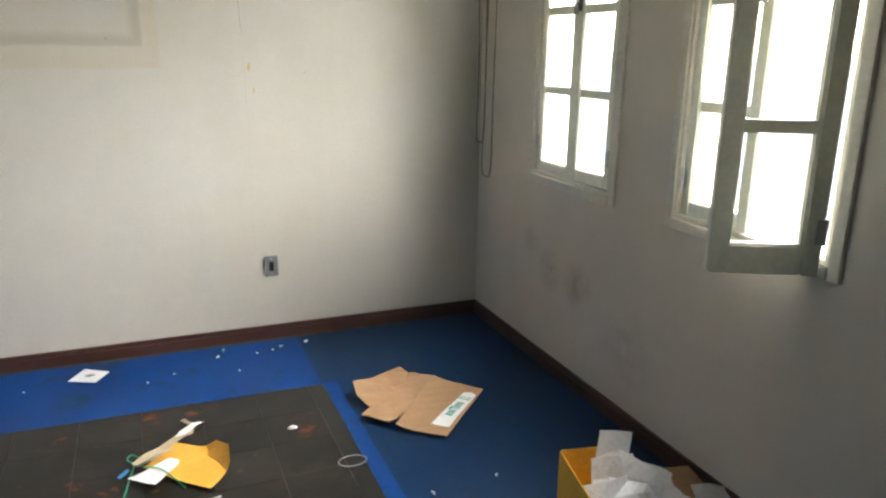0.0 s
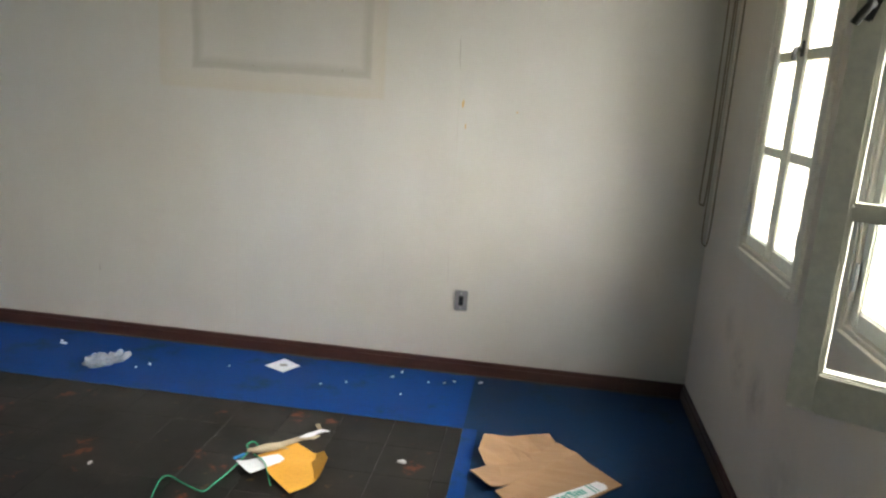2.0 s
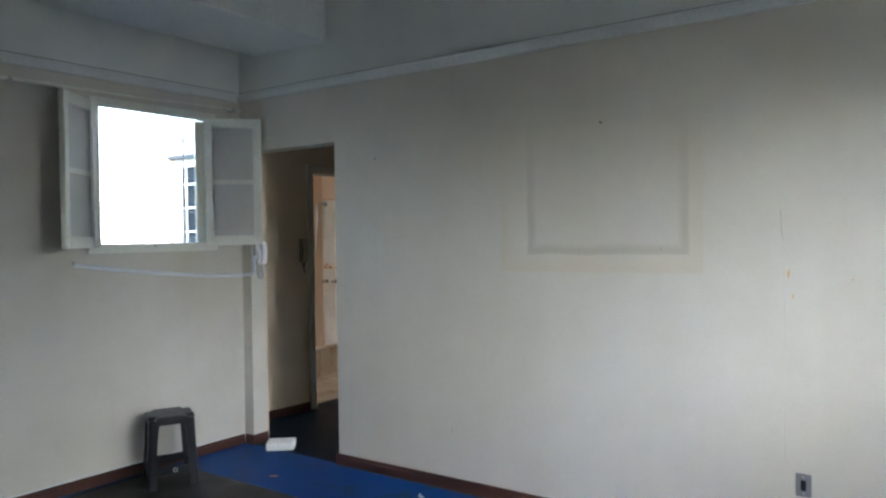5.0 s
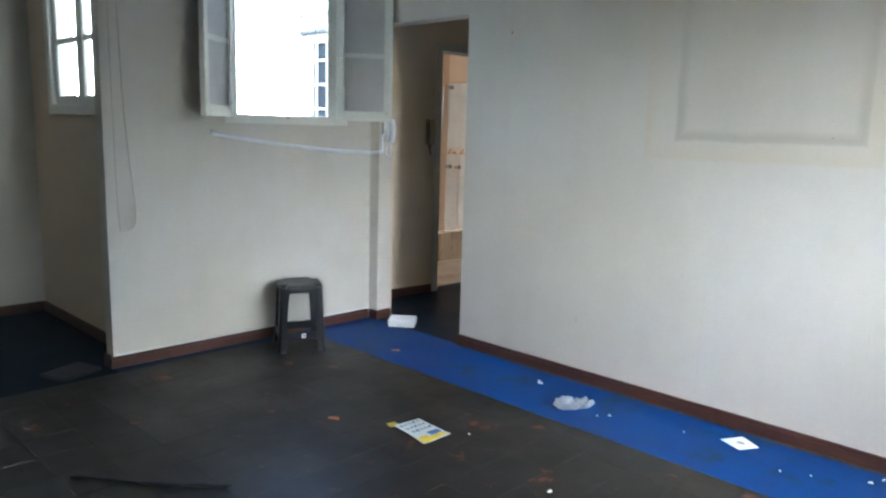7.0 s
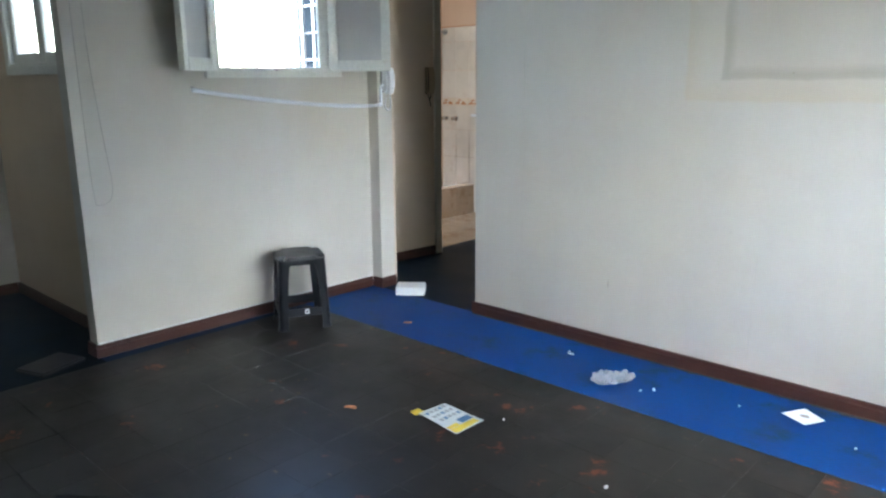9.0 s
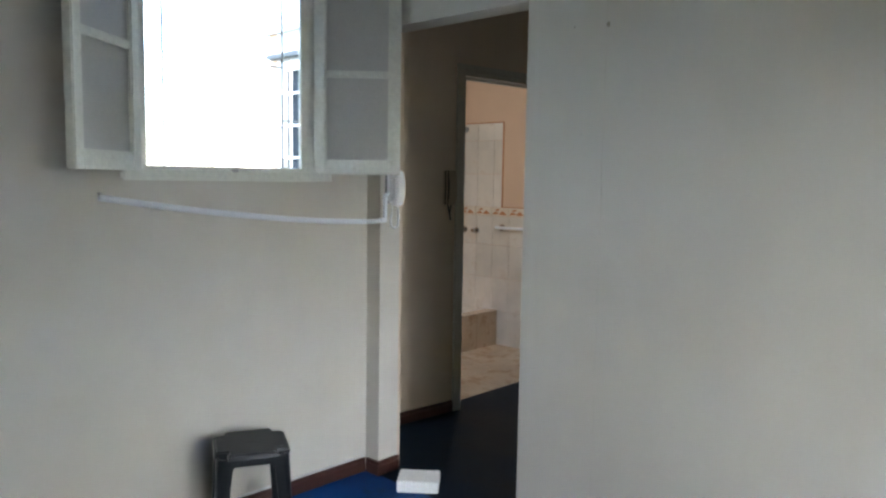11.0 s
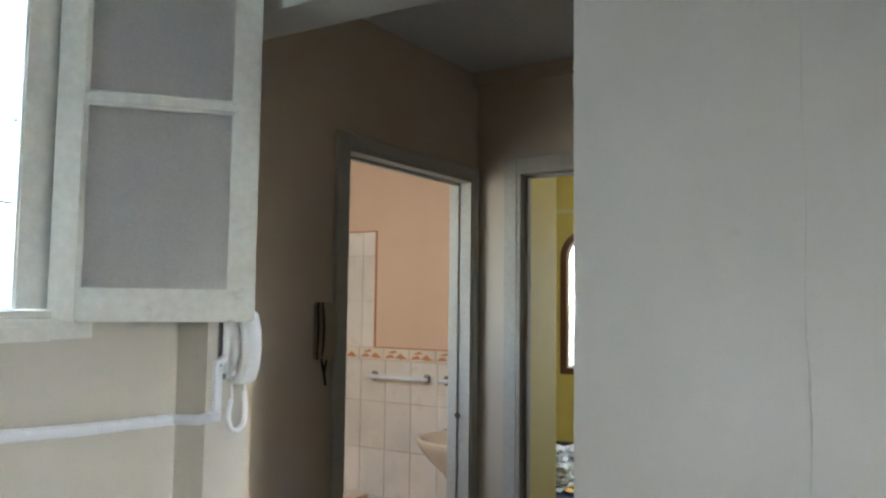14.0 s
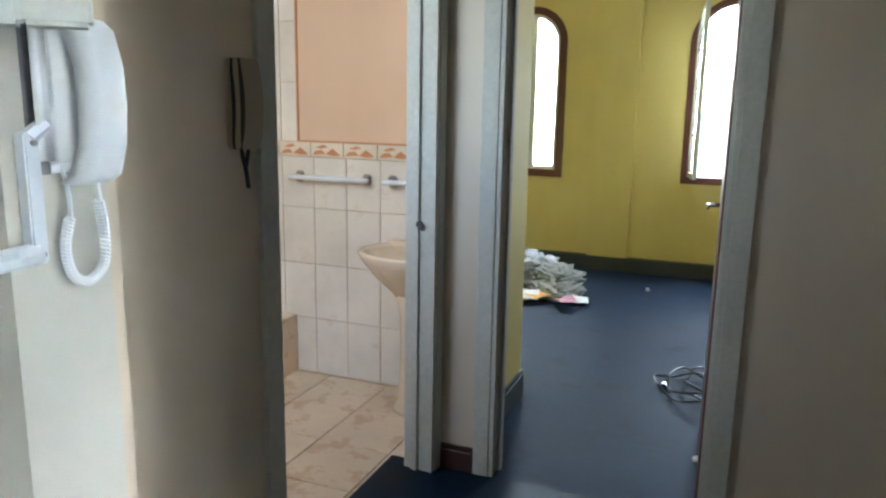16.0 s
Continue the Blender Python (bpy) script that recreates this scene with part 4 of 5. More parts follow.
def entry_phone(name, label, m, body_mat, hand_mat, cord_mat, w, h, coiled):
    """Wall handset: x out of the wall, y along it, z up from the bottom."""
    e = thing(name, label, "intercom", m)
    bm = boxes((0, 0.028, -w / 2, w / 2, 0.012, h), bevel=0.013, seg=5)
    part("base", bm, body_mat, e, smooth=True)
    # the handset: a curved bar with thicker ends
    bm = bmesh.new()
    prof = [(0.030, 0.0), (0.044, 0.012), (0.054, 0.05), (0.058, 0.10), (0.056, 0.15), (0.046, 0.195), (0.032, 0.208)]
    hw = w * 0.30
    lo, hi = -hw + w * 0.14, hw + w * 0.14
    sc = h / 0.212
    rings = []
    for px, pz in prof:
        thick = 0.026 if 0.03 < pz < 0.17 else 0.034
        ring = []
        for yy, xx in ((lo, 0), (lo + 0.008, -0.004), (hi - 0.008, -0.004), (hi, 0), (hi, thick * 0.8), (hi - 0.008, thick), (lo + 0.008, thick), (lo, thick * 0.8)):
            ring.append(bm.verts.new((px - xx + 0.006, yy, pz * sc)))
        rings.append(ring)
    for a, b in zip(rings, rings[1:]):
        for k in range(8):
            bm.faces.new((a[k], a[(k + 1) % 8], b[(k + 1) % 8], b[k]))
    bm.faces.new(rings[0][::-1])
    bm.faces.new(rings[-1])
    hs = part("handset", bm, hand_mat, e, smooth=True)
    part("button", boxes((0.052, 0.0655, w * 0.14 - 0.004, w * 0.14 + 0.004, 0.118 * sc, 0.150 * sc), bevel=0.001), M_PLATE, hs, "dark call slot")
    part("rim", boxes((-0.001, 0.003, -w / 2 - 0.0012, w / 2 + 0.001, 0.010, h + 0.001), bevel=0.001), M_PLATE if body_mat is M_WHITEPLASTIC else M_DARKPLASTIC, e)
    bm = bmesh.new()
    if coiled:
        loop = smooth_line([(0.02, -0.012, -0.035), (0.021, -0.021, -0.065), (0.022, -0.015, -0.095), (0.024, 0.003, -0.105), (0.029, 0.020, -0.088), (0.033, 0.019, -0.050), (0.036, 0.012, -0.018)], 8)
        coil(bm, loop, 0.0040, 0.0023, 52)
        tube(bm, smooth_line([(0.014, -0.012, 0.02), (0.017, -0.008, -0.01), (0.02, -0.010, -0.035)], 5), 0.0025, 6)
        tube(bm, smooth_line([(0.036, 0.014, -0.018), (0.040, 0.008, 0.0), (0.044, 0.004, 0.016)], 5), 0.0028, 6)
    else:
        tube(bm, smooth_line([(0.014, -0.018, 0.014), (0.020, -0.006, -0.03), (0.022, 0.008, -0.075), (0.022, 0.014, -0.115)], 6), 0.0065, 6)
        tube(bm, smooth_line([(0.044, 0.024, 0.014), (0.036, 0.016, -0.02), (0.022, 0.002, -0.045)], 6), 0.006, 6)
    part("cord", bm, cord_mat, e, "coiled cream handset cord" if coiled else "dark stiff handset cord")
    return e


entry_phone("entry_phone", "white plastic entry phone with a coiled cord beside the opening", pose(-3.1195, 3.868, 1.318), M_WHITEPLASTIC, M_WHITEPLASTIC, M_WHITEPLASTIC, 0.074, 0.170, True)


def old_phone(m):
    """A slim handset clipped to a narrow base, with dark seams along the handset's edges."""
    e = thing("entry_phone", "old tan plastic entry phone with dark seams and cord", "intercom", m)
    h = 0.205

    def bow(x0, x1, y0, y1, n=10, sag=0.010):
        """A bar along z whose front bows out in the middle."""
        bm = bmesh.new()
        rings = []
        for k in range(n + 1):
            u = k / n
            out = sag * math.sin(math.pi * u)
            end = 0.006 * abs(2 * u - 1) ** 6
            rings.append([bm.verts.new(p) for p in ((x0 + out * 0.6, y0 + end, u * h), (x1 + out, y0 + end, u * h), (x1 + out, y1 - end, u * h), (x0 + out * 0.6, y1 - end, u * h))])
        for p, q in zip(rings, rings[1:]):
            for k in range(4):
                bm.faces.new((p[k], p[(k + 1) % 4], q[(k + 1) % 4], q[k]))
        bm.faces.new(rings[0][::-1])
        bm.faces.new(rings[-1])
        return bm
    part("base", boxes((0, 0.020, -0.030, 0.042, 0.0, h), bevel=0.006, seg=3), M_BEIGEPLASTIC, e)
    hs = part("handset", bow(0.024, 0.046, -0.030, 0.040), M_BEIGEPLASTIC, e)
    part("front_seam", bow(0.044, 0.0475, -0.0315, -0.024), M_DARKPLASTIC, hs, "black front edge strip")
    part("back_seam", bow(0.0185, 0.0250, -0.0315, 0.029), M_DARKPLASTIC, e, "black gap between handset and base")
    bm = bmesh.new()
    tube(bm, smooth_line([(0.040, -0.022, 0.004), (0.034, -0.010, -0.025), (0.026, 0.006, -0.050), (0.020, 0.020, -0.092)], 6), 0.0055, 6)
    tube(bm, smooth_line([(0.012, 0.034, 0.004), (0.018, 0.022, -0.018), (0.026, 0.006, -0.046)], 6), 0.005, 6)
    part("cord", bm, M_DARKPLASTIC, e, "dark stiff handset cord")


old_phone(HW @ pose(0, -0.128, 1.296))

# wall socket on the long wall
so = thing("wall_socket", "grey plastic wall socket plate low on the cream wall", "socket", pose(0.527, YA, 0.323))
part("plate", boxes((-0.032, 0.032, -0.008, 0, 0, 0.102), bevel=0.003), M_PLATE, so)
part("insert", boxes((-0.011, 0.011, -0.0105, -0.007, 0.028, 0.074), bevel=0.002), M_DARKPLASTIC, so, "black socket insert")
for z in (0.014, 0.088):
    bm = bmesh.new()
    tube(bm, [(0, -0.0075, z), (0, -0.0095, z)], 0.004, 8)
    part("screw", bm, M_METAL, so)

nl = thing("nail", "dark steel nail in the cream wall", "nail", pose(-0.405, YA, 2.072))
bm = bmesh.new()
tube(bm, [(0, 0.01, 0), (0, -0.018, 0.003), (0, -0.020, 0.003)], [0.003, 0.003, 0.006], 8)
part("shank", bm, M_BLACKMETAL, nl)


def chip_mark(name, x, z, w, h, material, label, seed):
    """A shallow chip of flaked paint on the long wall."""
    rng = random.Random(seed)
    pts = [(math.cos(a) * w / 2 * rng.uniform(0.6, 1.1), math.sin(a) * h / 2 * rng.uniform(0.6, 1.1)) for a in [2 * math.pi * k / 11 for k in range(11)]]
    bm = sheet(pts, None, 0.0012)
    ob = tagged(new(name, to_mesh(name, bm, material)), label, "wall chip")
    ob.matrix_world = pose(x, YA + 0.0002, z, 90, 0, 0)
    return ob


M_CHIP = surface("bared ochre plaster", (0.62, 0.42, 0.20), (0.55, 0.36, 0.17), 20, 0.9)
M_GREYCHIP = surface("grey filler", (0.36, 0.33, 0.28), (0.30, 0.27, 0.22), 20, 0.9)
chip_mark("paint_chip", 0.471, 1.315, 0.016, 0.045, M_CHIP, "ochre chip in the cream wall paint", 1)
chip_mark("paint_chip", 0.722, 1.292, 0.012, 0.012, M_CHIP, "tiny ochre chip in the cream wall paint", 2)
chip_mark("paint_chip", 0.489, 1.213, 0.009, 0.03, M_CHIP, "small ochre chip in the cream wall paint", 3)
chip_mark("paint_chip", -0.105, 1.428, 0.012, 0.009, M_GREYCHIP, "dark fixing hole in the cream wall", 4)
chip_mark("paint_chip", -0.54, 1.424, 0.010, 0.008, M_GREYCHIP, "dark fixing hole in the cream wall", 9)
chip_mark("paint_chip", -1.925, 2.0, 0.016, 0.022, M_GREYCHIP, "grey scuffed fixing patch high on the wall", 5)
chip_mark("paint_chip", -2.065, 2.008, 0.006, 0.010, M_GREYCHIP, "small dark nail hole high on the wall", 6)
chip_mark("paint_chip", -1.365, 0.356, 0.005, 0.05, M_GREYCHIP, "thin grey scratch low on the wall", 7)
ck = bmesh.new()
tube(ck, [(0.438, YA - 0.0002, 1.60), (0.443, YA - 0.0002, 1.55), (0.440, YA - 0.0002, 1.52), (0.449, YA - 0.0002, 1.47)], 0.0011, 4)
tagged(new("wall_crack", to_mesh("wall_crack", ck, M_GREYCHIP)), "thin vertical crack in the cream wall paint", "crack")

M_SEAM = surface("hairline in the paint", (0.525, 0.495, 0.44), (0.48, 0.45, 0.395), 20, 0.9)


def seam(x, z0, z1, seed):
    rng = random.Random(seed)
    n = int((z1 - z0) / 0.07)
    pts = [(x + rng.uniform(-0.0025, 0.0025), YA - 0.0002, z0 + (z1 - z0) * k / n) for k in range(n + 1)]
    bm = bmesh.new()
    tube(bm, pts, [0.0008 * rng.uniform(0.2, 1.5) for _ in pts], 4)
    tagged(new("wall_seam", to_mesh("wall_seam", bm, M_SEAM)), "faint vertical hairline joint in the cream wall paint", "crack")


seam(-1.930, 0.10, 2.48, 1)
seam(0.452, 0.46, 1.46, 2)
seam(0.13, 0.40, 0.72, 3)
seam(-0.62, 0.12, 0.62, 4)

# cords hanging by the window corner
hc = thing("blind_cord", "looped brown blind cords hanging in the corner by the window", "cord")


def cord(name, pts, r=0.0035, material=M_CORD, parent=hc, steps=8):
    bm = bmesh.new()
    tube(bm, smooth_line(pts, steps), r, 6)
    return part(name, bm, material, parent)


CX = 1.555
cord("strand", [(CX, 3.70, 2.49), (CX, 3.69, 1.8), (CX - 0.004, 3.665, 1.3), (CX - 0.01, 3.66, 1.0), (CX - 0.004, 3.63, 0.965), (CX, 3.60, 1.0), (CX + 0.004, 3.60, 1.3), (CX, 3.58, 2.49)])
cord("strand", [(CX + 0.03, 3.70, 2.49), (CX + 0.028, 3.66, 1.6), (CX + 0.02, 3.64, 1.1), (CX + 0.02, 3.65, 0.84), (CX + 0.022, 3.61, 0.795), (CX + 0.03, 3.57, 0.84), (CX + 0.034, 3.575, 1.2), (CX + 0.03, 3.54, 2.49)], 0.003)
bm = boxes((XE - 0.11, XE, 3.50, 3.76, 2.485, 2.499), bevel=0.003)
part("bracket", bm, M_CREAMWOOD, hc)

# thin cable loop at the end of the stool wall
wc = thing("wall_cable", "thin grey cable hanging in a loop on the wall", "cable", WM)
cord("strand", [(XB + 0.004, 2.005, 2.498), (XB + 0.004, 2.02, 1.9), (XB + 0.005, 2.03, 1.5), (XB + 0.005, 2.055, 1.15), (XB + 0.006, 2.075, 0.92), (XB + 0.006, 2.065, 0.83), (XB + 0.006, 2.03, 0.80), (XB + 0.005, 1.985, 0.80)], 0.0022, M_THINCABLE, wc)
cord("strand", [(XB + 0.004, 1.965, 2.498), (XB + 0.004, 1.97, 1.6), (XB + 0.004, 1.975, 1.0), (XB + 0.005, 1.985, 0.80)], 0.0018, M_THINCABLE, wc)

# thin dark rods that draw the shadow line on top of the picture rail
rc = thing("rail_shadow_line", "thin dark rod drawing the shadow line on top of the picture rail", "cable")
cord("strand", [(XW(2.0) + 0.02, 2.0, ZRAIL + 0.062), (XW(2.9) + 0.022, 2.9, ZRAIL + 0.062), (XW(3.74) + 0.02, 3.74, ZRAIL + 0.062)], 0.004, M_PLATE, rc, 4)
cord("strand", [(-3.19, YA - 0.02, ZRAIL + 0.062), (-1.5, YA - 0.021, ZRAIL + 0.062), (0.2, YA - 0.02, ZRAIL + 0.062), (1.58, YA - 0.02, ZRAIL + 0.062)], 0.004, M_PLATE, rc, 4)

# curtain rod over the small window
rd = thing("curtain_rod", "thin white painted curtain rod over the small window", "curtain rod", WM)
bm = bmesh.new()
tube(bm, [(XB + 0.055, 2.08, 2.408), (XB + 0.055, 3.76, 2.430)], 0.009, 10)
part("pole", bm, M_WHITEWOOD, rd)
for y in (2.2, 3.70):
    bm = boxes((XB, XB + 0.05, y - 0.006, y + 0.006, 2.398 + (y - 2.08) * 0.013, 2.412 + (y - 2.08) * 0.013))
    tube(bm, [(XB + 0.055, y - 0.012, 2.409 + (y - 2.08) * 0.013), (XB + 0.055, y + 0.012, 2.409 + (y - 2.08) * 0.013)], 0.012, 10)
    part("bracket", bm, M_METAL, rd)

# ---- litter on the floor ----
M_DUST = surface("grey-brown floor dust", (0.085, 0.072, 0.058), (0.055, 0.05, 0.045), 14, 0.95, 90, 0.3)
rng = random.Random(21)
dust = bmesh.new()
prev = None
for k in range(161):
    x = XA + (XE - 0.02 - XA) * k / 160
    w = 0.012 + 0.022 * max(0.0, noise.noise(Vector((x * 3.1, 0.3, 5)))) + 0.010 * rng.random()
    cur = (dust.verts.new((x, YA - 0.016, 0.0012)), dust.verts.new((x, YA - 0.016 - w, 0.0008)))
    if prev:
        dust.faces.new((prev[0], prev[1], cur[1], cur[0]))
    prev = cur
structure("floor_dust", dust, M_DUST, "line of grey-brown dust along the skirting", "dust")

def fold(a, b, h, width=0.05):
    """A raised crease along the line a-b."""
    ax, ay, bx, by = *a, *b
    L = math.hypot(bx - ax, by - ay)

    def f(x, y):
        d = abs((x - ax) * (by - ay) - (y - ay) * (bx - ax)) / L
        return h * max(0.0, 1 - d / width)
    return f


def crumple(seed, amp, scale=9.0):
    return lambda x, y: amp * (0.5 + noise.noise(Vector((x * scale + seed * 7.1, y * scale - seed * 3.3, seed))))


# torn cardboard sheet
cb = thing("cardboard_sheet", "torn brown cardboard carton lid lying on the blue floor", "cardboard", pose(0.975, 2.92, 0.002))
outl = [(-0.250, 0.140), (0.012, 0.292), (0.120, 0.150), (0.276, -0.030), (-0.020, -0.335), (-0.179, -0.208), (-0.140, -0.160), (-0.105, -0.117), (-0.150, -0.155), (-0.196, -0.178), (-0.281, -0.099), (-0.245, -0.050), (-0.223, -0.022), (-0.262, 0.035)]
f1, f2 = fold((-0.235, -0.02), (0.03, 0.255), -0.012, 0.045), fold((-0.12, -0.14), (0.10, 0.13), 0.012, 0.06)


def card_h(x, y):
    lift = max(0.0, (y - 1.04 * x - 0.215)) * 0.16
    edge = max(0.0, -(x + 0.16)) * 0.22
    return 0.002 + f1(x, y) + f2(x, y) + lift + edge + 0.004 * (1 + noise.noise(Vector((x * 8, y * 8, 3))))


part("board", sheet(outl, card_h, 0.004), M_CARD, cb)
lab_out = [(0.013, -0.278), (0.222, -0.072), (0.215, -0.045), (0.185, -0.030), (-0.040, -0.228), (-0.030, -0.242)]
lb = part("label", sheet(lab_out, lambda x, y: card_h(x, y) + 0.0045, 0.0008), M_PAPER, cb, "white paper label with teal print")
M_TEAL = surface("teal print", (0.02, 0.33, 0.28), (0.03, 0.38, 0.32), 20, 0.8)


def bar_on(u0, u1, v0, v1):
    o, du, dv = Vector((-0.040, -0.222)), Vector((0.215, 0.198)), Vector((0.050, -0.052))
    q = [o + du * u + dv * v for u, v in ((u0, v0), (u1, v0), (u1, v1), (u0, v1))]
    return sheet([(p.x, p.y) for p in q], lambda x, y: card_h(x, y) + 0.0056, 0.0005)


for u0, u1, v0, v1 in ((0.27, 0.31, 0.3, 0.72), (0.33, 0.38, 0.35, 0.72), (0.40, 0.43, 0.3, 0.72), (0.45, 0.53, 0.2, 0.34), (0.47, 0.49, 0.34, 0.78), (0.51, 0.53, 0.34, 0.78), (0.55, 0.59, 0.3, 0.72), (0.61, 0.65, 0.3, 0.72), (0.67, 0.70, 0.3, 0.72), (0.80, 0.82, 0.1, 0.9), (0.86, 0.875, 0.15, 0.9)):
    part("print", bar_on(u0, u1, v0, v1), M_TEAL, lb)

# yellow envelope with torn wrapper and string
ev = thing("envelope", "orange manila envelope with a curled corner on the black tiles", "envelope", pose(0.03, 2.74, 0.003))
eo = [(-0.125, 0.02), (-0.02, 0.155), (0.12, 0.06), (0.155, -0.01), (0.15, -0.08), (0.11, -0.15), (0.075, -0.19), (-0.03, -0.095)]


def env_h(x, y):
    curl = max(0.0, x + 0.30 * y - 0.105)
    return 0.004 + curl * 1.0 + 0.004 * (1 + noise.noise(Vector((x * 9, y * 9, 8))))


part("sheet", sheet(eo, env_h, 0.0016), M_ENVELOPE, ev)
wp = thing("torn_wrapper", "torn white and tan paper wrapper lying over the envelope", "paper wrapper", pose(-0.03, 2.76, 0.008))
M_TANPAPER = surface("tan wrapping paper", (0.50, 0.42, 0.29), (0.42, 0.34, 0.23), 8, 0.8, 60, 0.3)
part("strip", sheet([(-0.085, 0.0), (-0.05, 0.005), (0.02, 0.085), (0.075, 0.145), (0.105, 0.170), (0.115, 0.205), (0.04, 0.165), (-0.03, 0.095), (-0.09, 0.035)], lambda x, y: 0.004 + crumple(4, 0.014, 14)(x, y), 0.001), M_TANPAPER, wp)
part("white_piece", sheet([(-0.115, -0.07), (-0.03, -0.145), (0.045, -0.055), (0.05, -0.025), (0.02, 0.0), (-0.03, -0.03)], lambda x, y: 0.012 + crumple(2, 0.014, 8)(x, y), 0.001), M_PAPER, wp, "folded white paper piece")
part("white_tip", sheet([(0.045, 0.150), (0.06, 0.195), (0.11, 0.235), (0.15, 0.228), (0.10, 0.172)], lambda x, y: 0.012 + crumple(6, 0.014, 12)(x, y), 0.001), M_PAPER, wp, "white paper tip")
part("shred", sheet([(-0.10, 0.0), (0.01, 0.035), (0.05, 0.03), (-0.02, 0.005), (-0.09, -0.03)], lambda x, y: 0.026 + crumple(5, 0.014, 16)(x, y), 0.001), M_TANPAPER, wp, "curled tan paper shred")
part("twig", sheet([(0.07, 0.285), (0.105, 0.232), (0.118, 0.238), (0.085, 0.296)], lambda x, y: 0.006, 0.004), M_TANPAPER, wp, "twisted tan paper end")
gs = thing("string", "green string trailing across the black tiles", "string")
cord("strand", [(-0.235, 2.20, 0.004), (-0.273, 2.289, 0.004), (-0.325, 2.42, 0.004), (-0.354, 2.535, 0.006), (-0.335, 2.565, 0.006), (-0.27, 2.535, 0.004), (-0.186, 2.505, 0.004), (-0.168, 2.56, 0.004), (-0.155, 2.62, 0.005), (-0.14, 2.70, 0.012), (-0.125, 2.75, 0.03), (-0.145, 2.79, 0.035), (-0.13, 2.825, 0.03), (-0.10, 2.80, 0.02)], 0.0028, M_GREENCORD, gs, 5)
cord("end", [(-0.10, 2.74, 0.03), (-0.04, 2.69, 0.034), (0.0, 2.62, 0.03), (0.03, 2.57, 0.02)], 0.0024, M_GREENCORD, gs, 6)
M_BLUEP = surface("blue plastic", (0.02, 0.22, 0.55), (0.03, 0.27, 0.6), 20, 0.4)
bp = boxes((-0.025, 0.025, -0.007, 0.007, 0.0, 0.008), bevel=0.002)
tagged(new("plastic_clip", to_mesh("plastic_clip", bp, M_BLUEP)), "small blue plastic clip beside the envelope", "clip").matrix_world = pose(-0.16, 2.755, 0.0, 0, 0, 55)

# open folder box stuffed with papers below the window
fb = thing("folder_box", "yellow card folder standing open and full of papers", "folder", pose(1.21, 1.945, 0.0, 0, 0, -12))
M_YELLOWC = surface("yellow card", (0.85, 0.46, 0.05), (0.80, 0.41, 0.04), 5, 0.6, 60, 0.08)
for nm, row in (("side_panel", (-0.104, -0.100, -0.13, 0.13, 0.0, 0.185)), ("back_panel", (-0.100, 0.11, 0.126, 0.130, 0.0, 0.19)), ("front_panel", (-0.100, 0.11, -0.13, -0.126, 0.0, 0.12)), ("side_panel", (0.106, 0.11, -0.126, 0.126, 0.0, 0.10)), ("bottom", (-0.100, 0.106, -0.126, 0.126, 0.0, 0.004))):
    part(nm, boxes(row, bevel=0.001, seg=1), M_YELLOWC, fb)


def paper_sheet(w, h, m, seed, parent, amp=0.02, material=None):
    o = [(-w / 2, -h / 2), (w / 2, -h / 2), (w / 2, h / 2), (-w / 2, h / 2)]
    p = part("sheet", sheet(o, crumple(seed, amp, 7), 0.0008), material or M_PAPER, parent)
    p.matrix_local = m
    return p


for i, (x, y, z, rx, ry, rz, w, h) in enumerate(((0.055, 0.10, 0.165, 76, 6, -14, 0.11, 0.19), (0.03, 0.03, 0.115, 58, 4, 10, 0.14, 0.17), (0.075, 0.02, 0.12, 60, 20, -34, 0.13, 0.17), (-0.02, -0.05, 0.10, 66, 0, 16, 0.15, 0.16), (0.05, -0.07, 0.10, 52, 12, -12, 0.15, 0.15), (0.02, -0.11, 0.09, 60, 0, 4, 0.16, 0.14))):
    paper_sheet(w, h, pose(x, y, z, rx, ry, rz), 20 + i, fb, 0.05)
for i, (x, y, z, rx, ry, rz) in enumerate(((1.41, 1.99, 0.06, 22, 18, 25), (1.46, 1.90, 0.05, -20, 22, -35), (1.40, 1.83, 0.03, 14, -12, 60), (1.55, 1.80, 0.04, 16, -30, 80))):
    o = thing("loose_paper", "crumpled white printed sheet lying against the skirting", "paper", pose(x, y, 0.0, 0, 0, rz), "papers beside the folder")
    paper_sheet(0.20, 0.15, pose(0, 0, z, rx * 0.6, ry * 0.6, 0), 40 + i, o, 0.04)
bx = thing("carton_flap", "brown card box edge lying by the skirting", "cardboard", pose(1.535, 1.95, 0, 0, 0, -12))
part("board", boxes((-0.05, 0.05, -0.09, 0.09, 0, 0.07), bevel=0.003), M_CARD, bx)

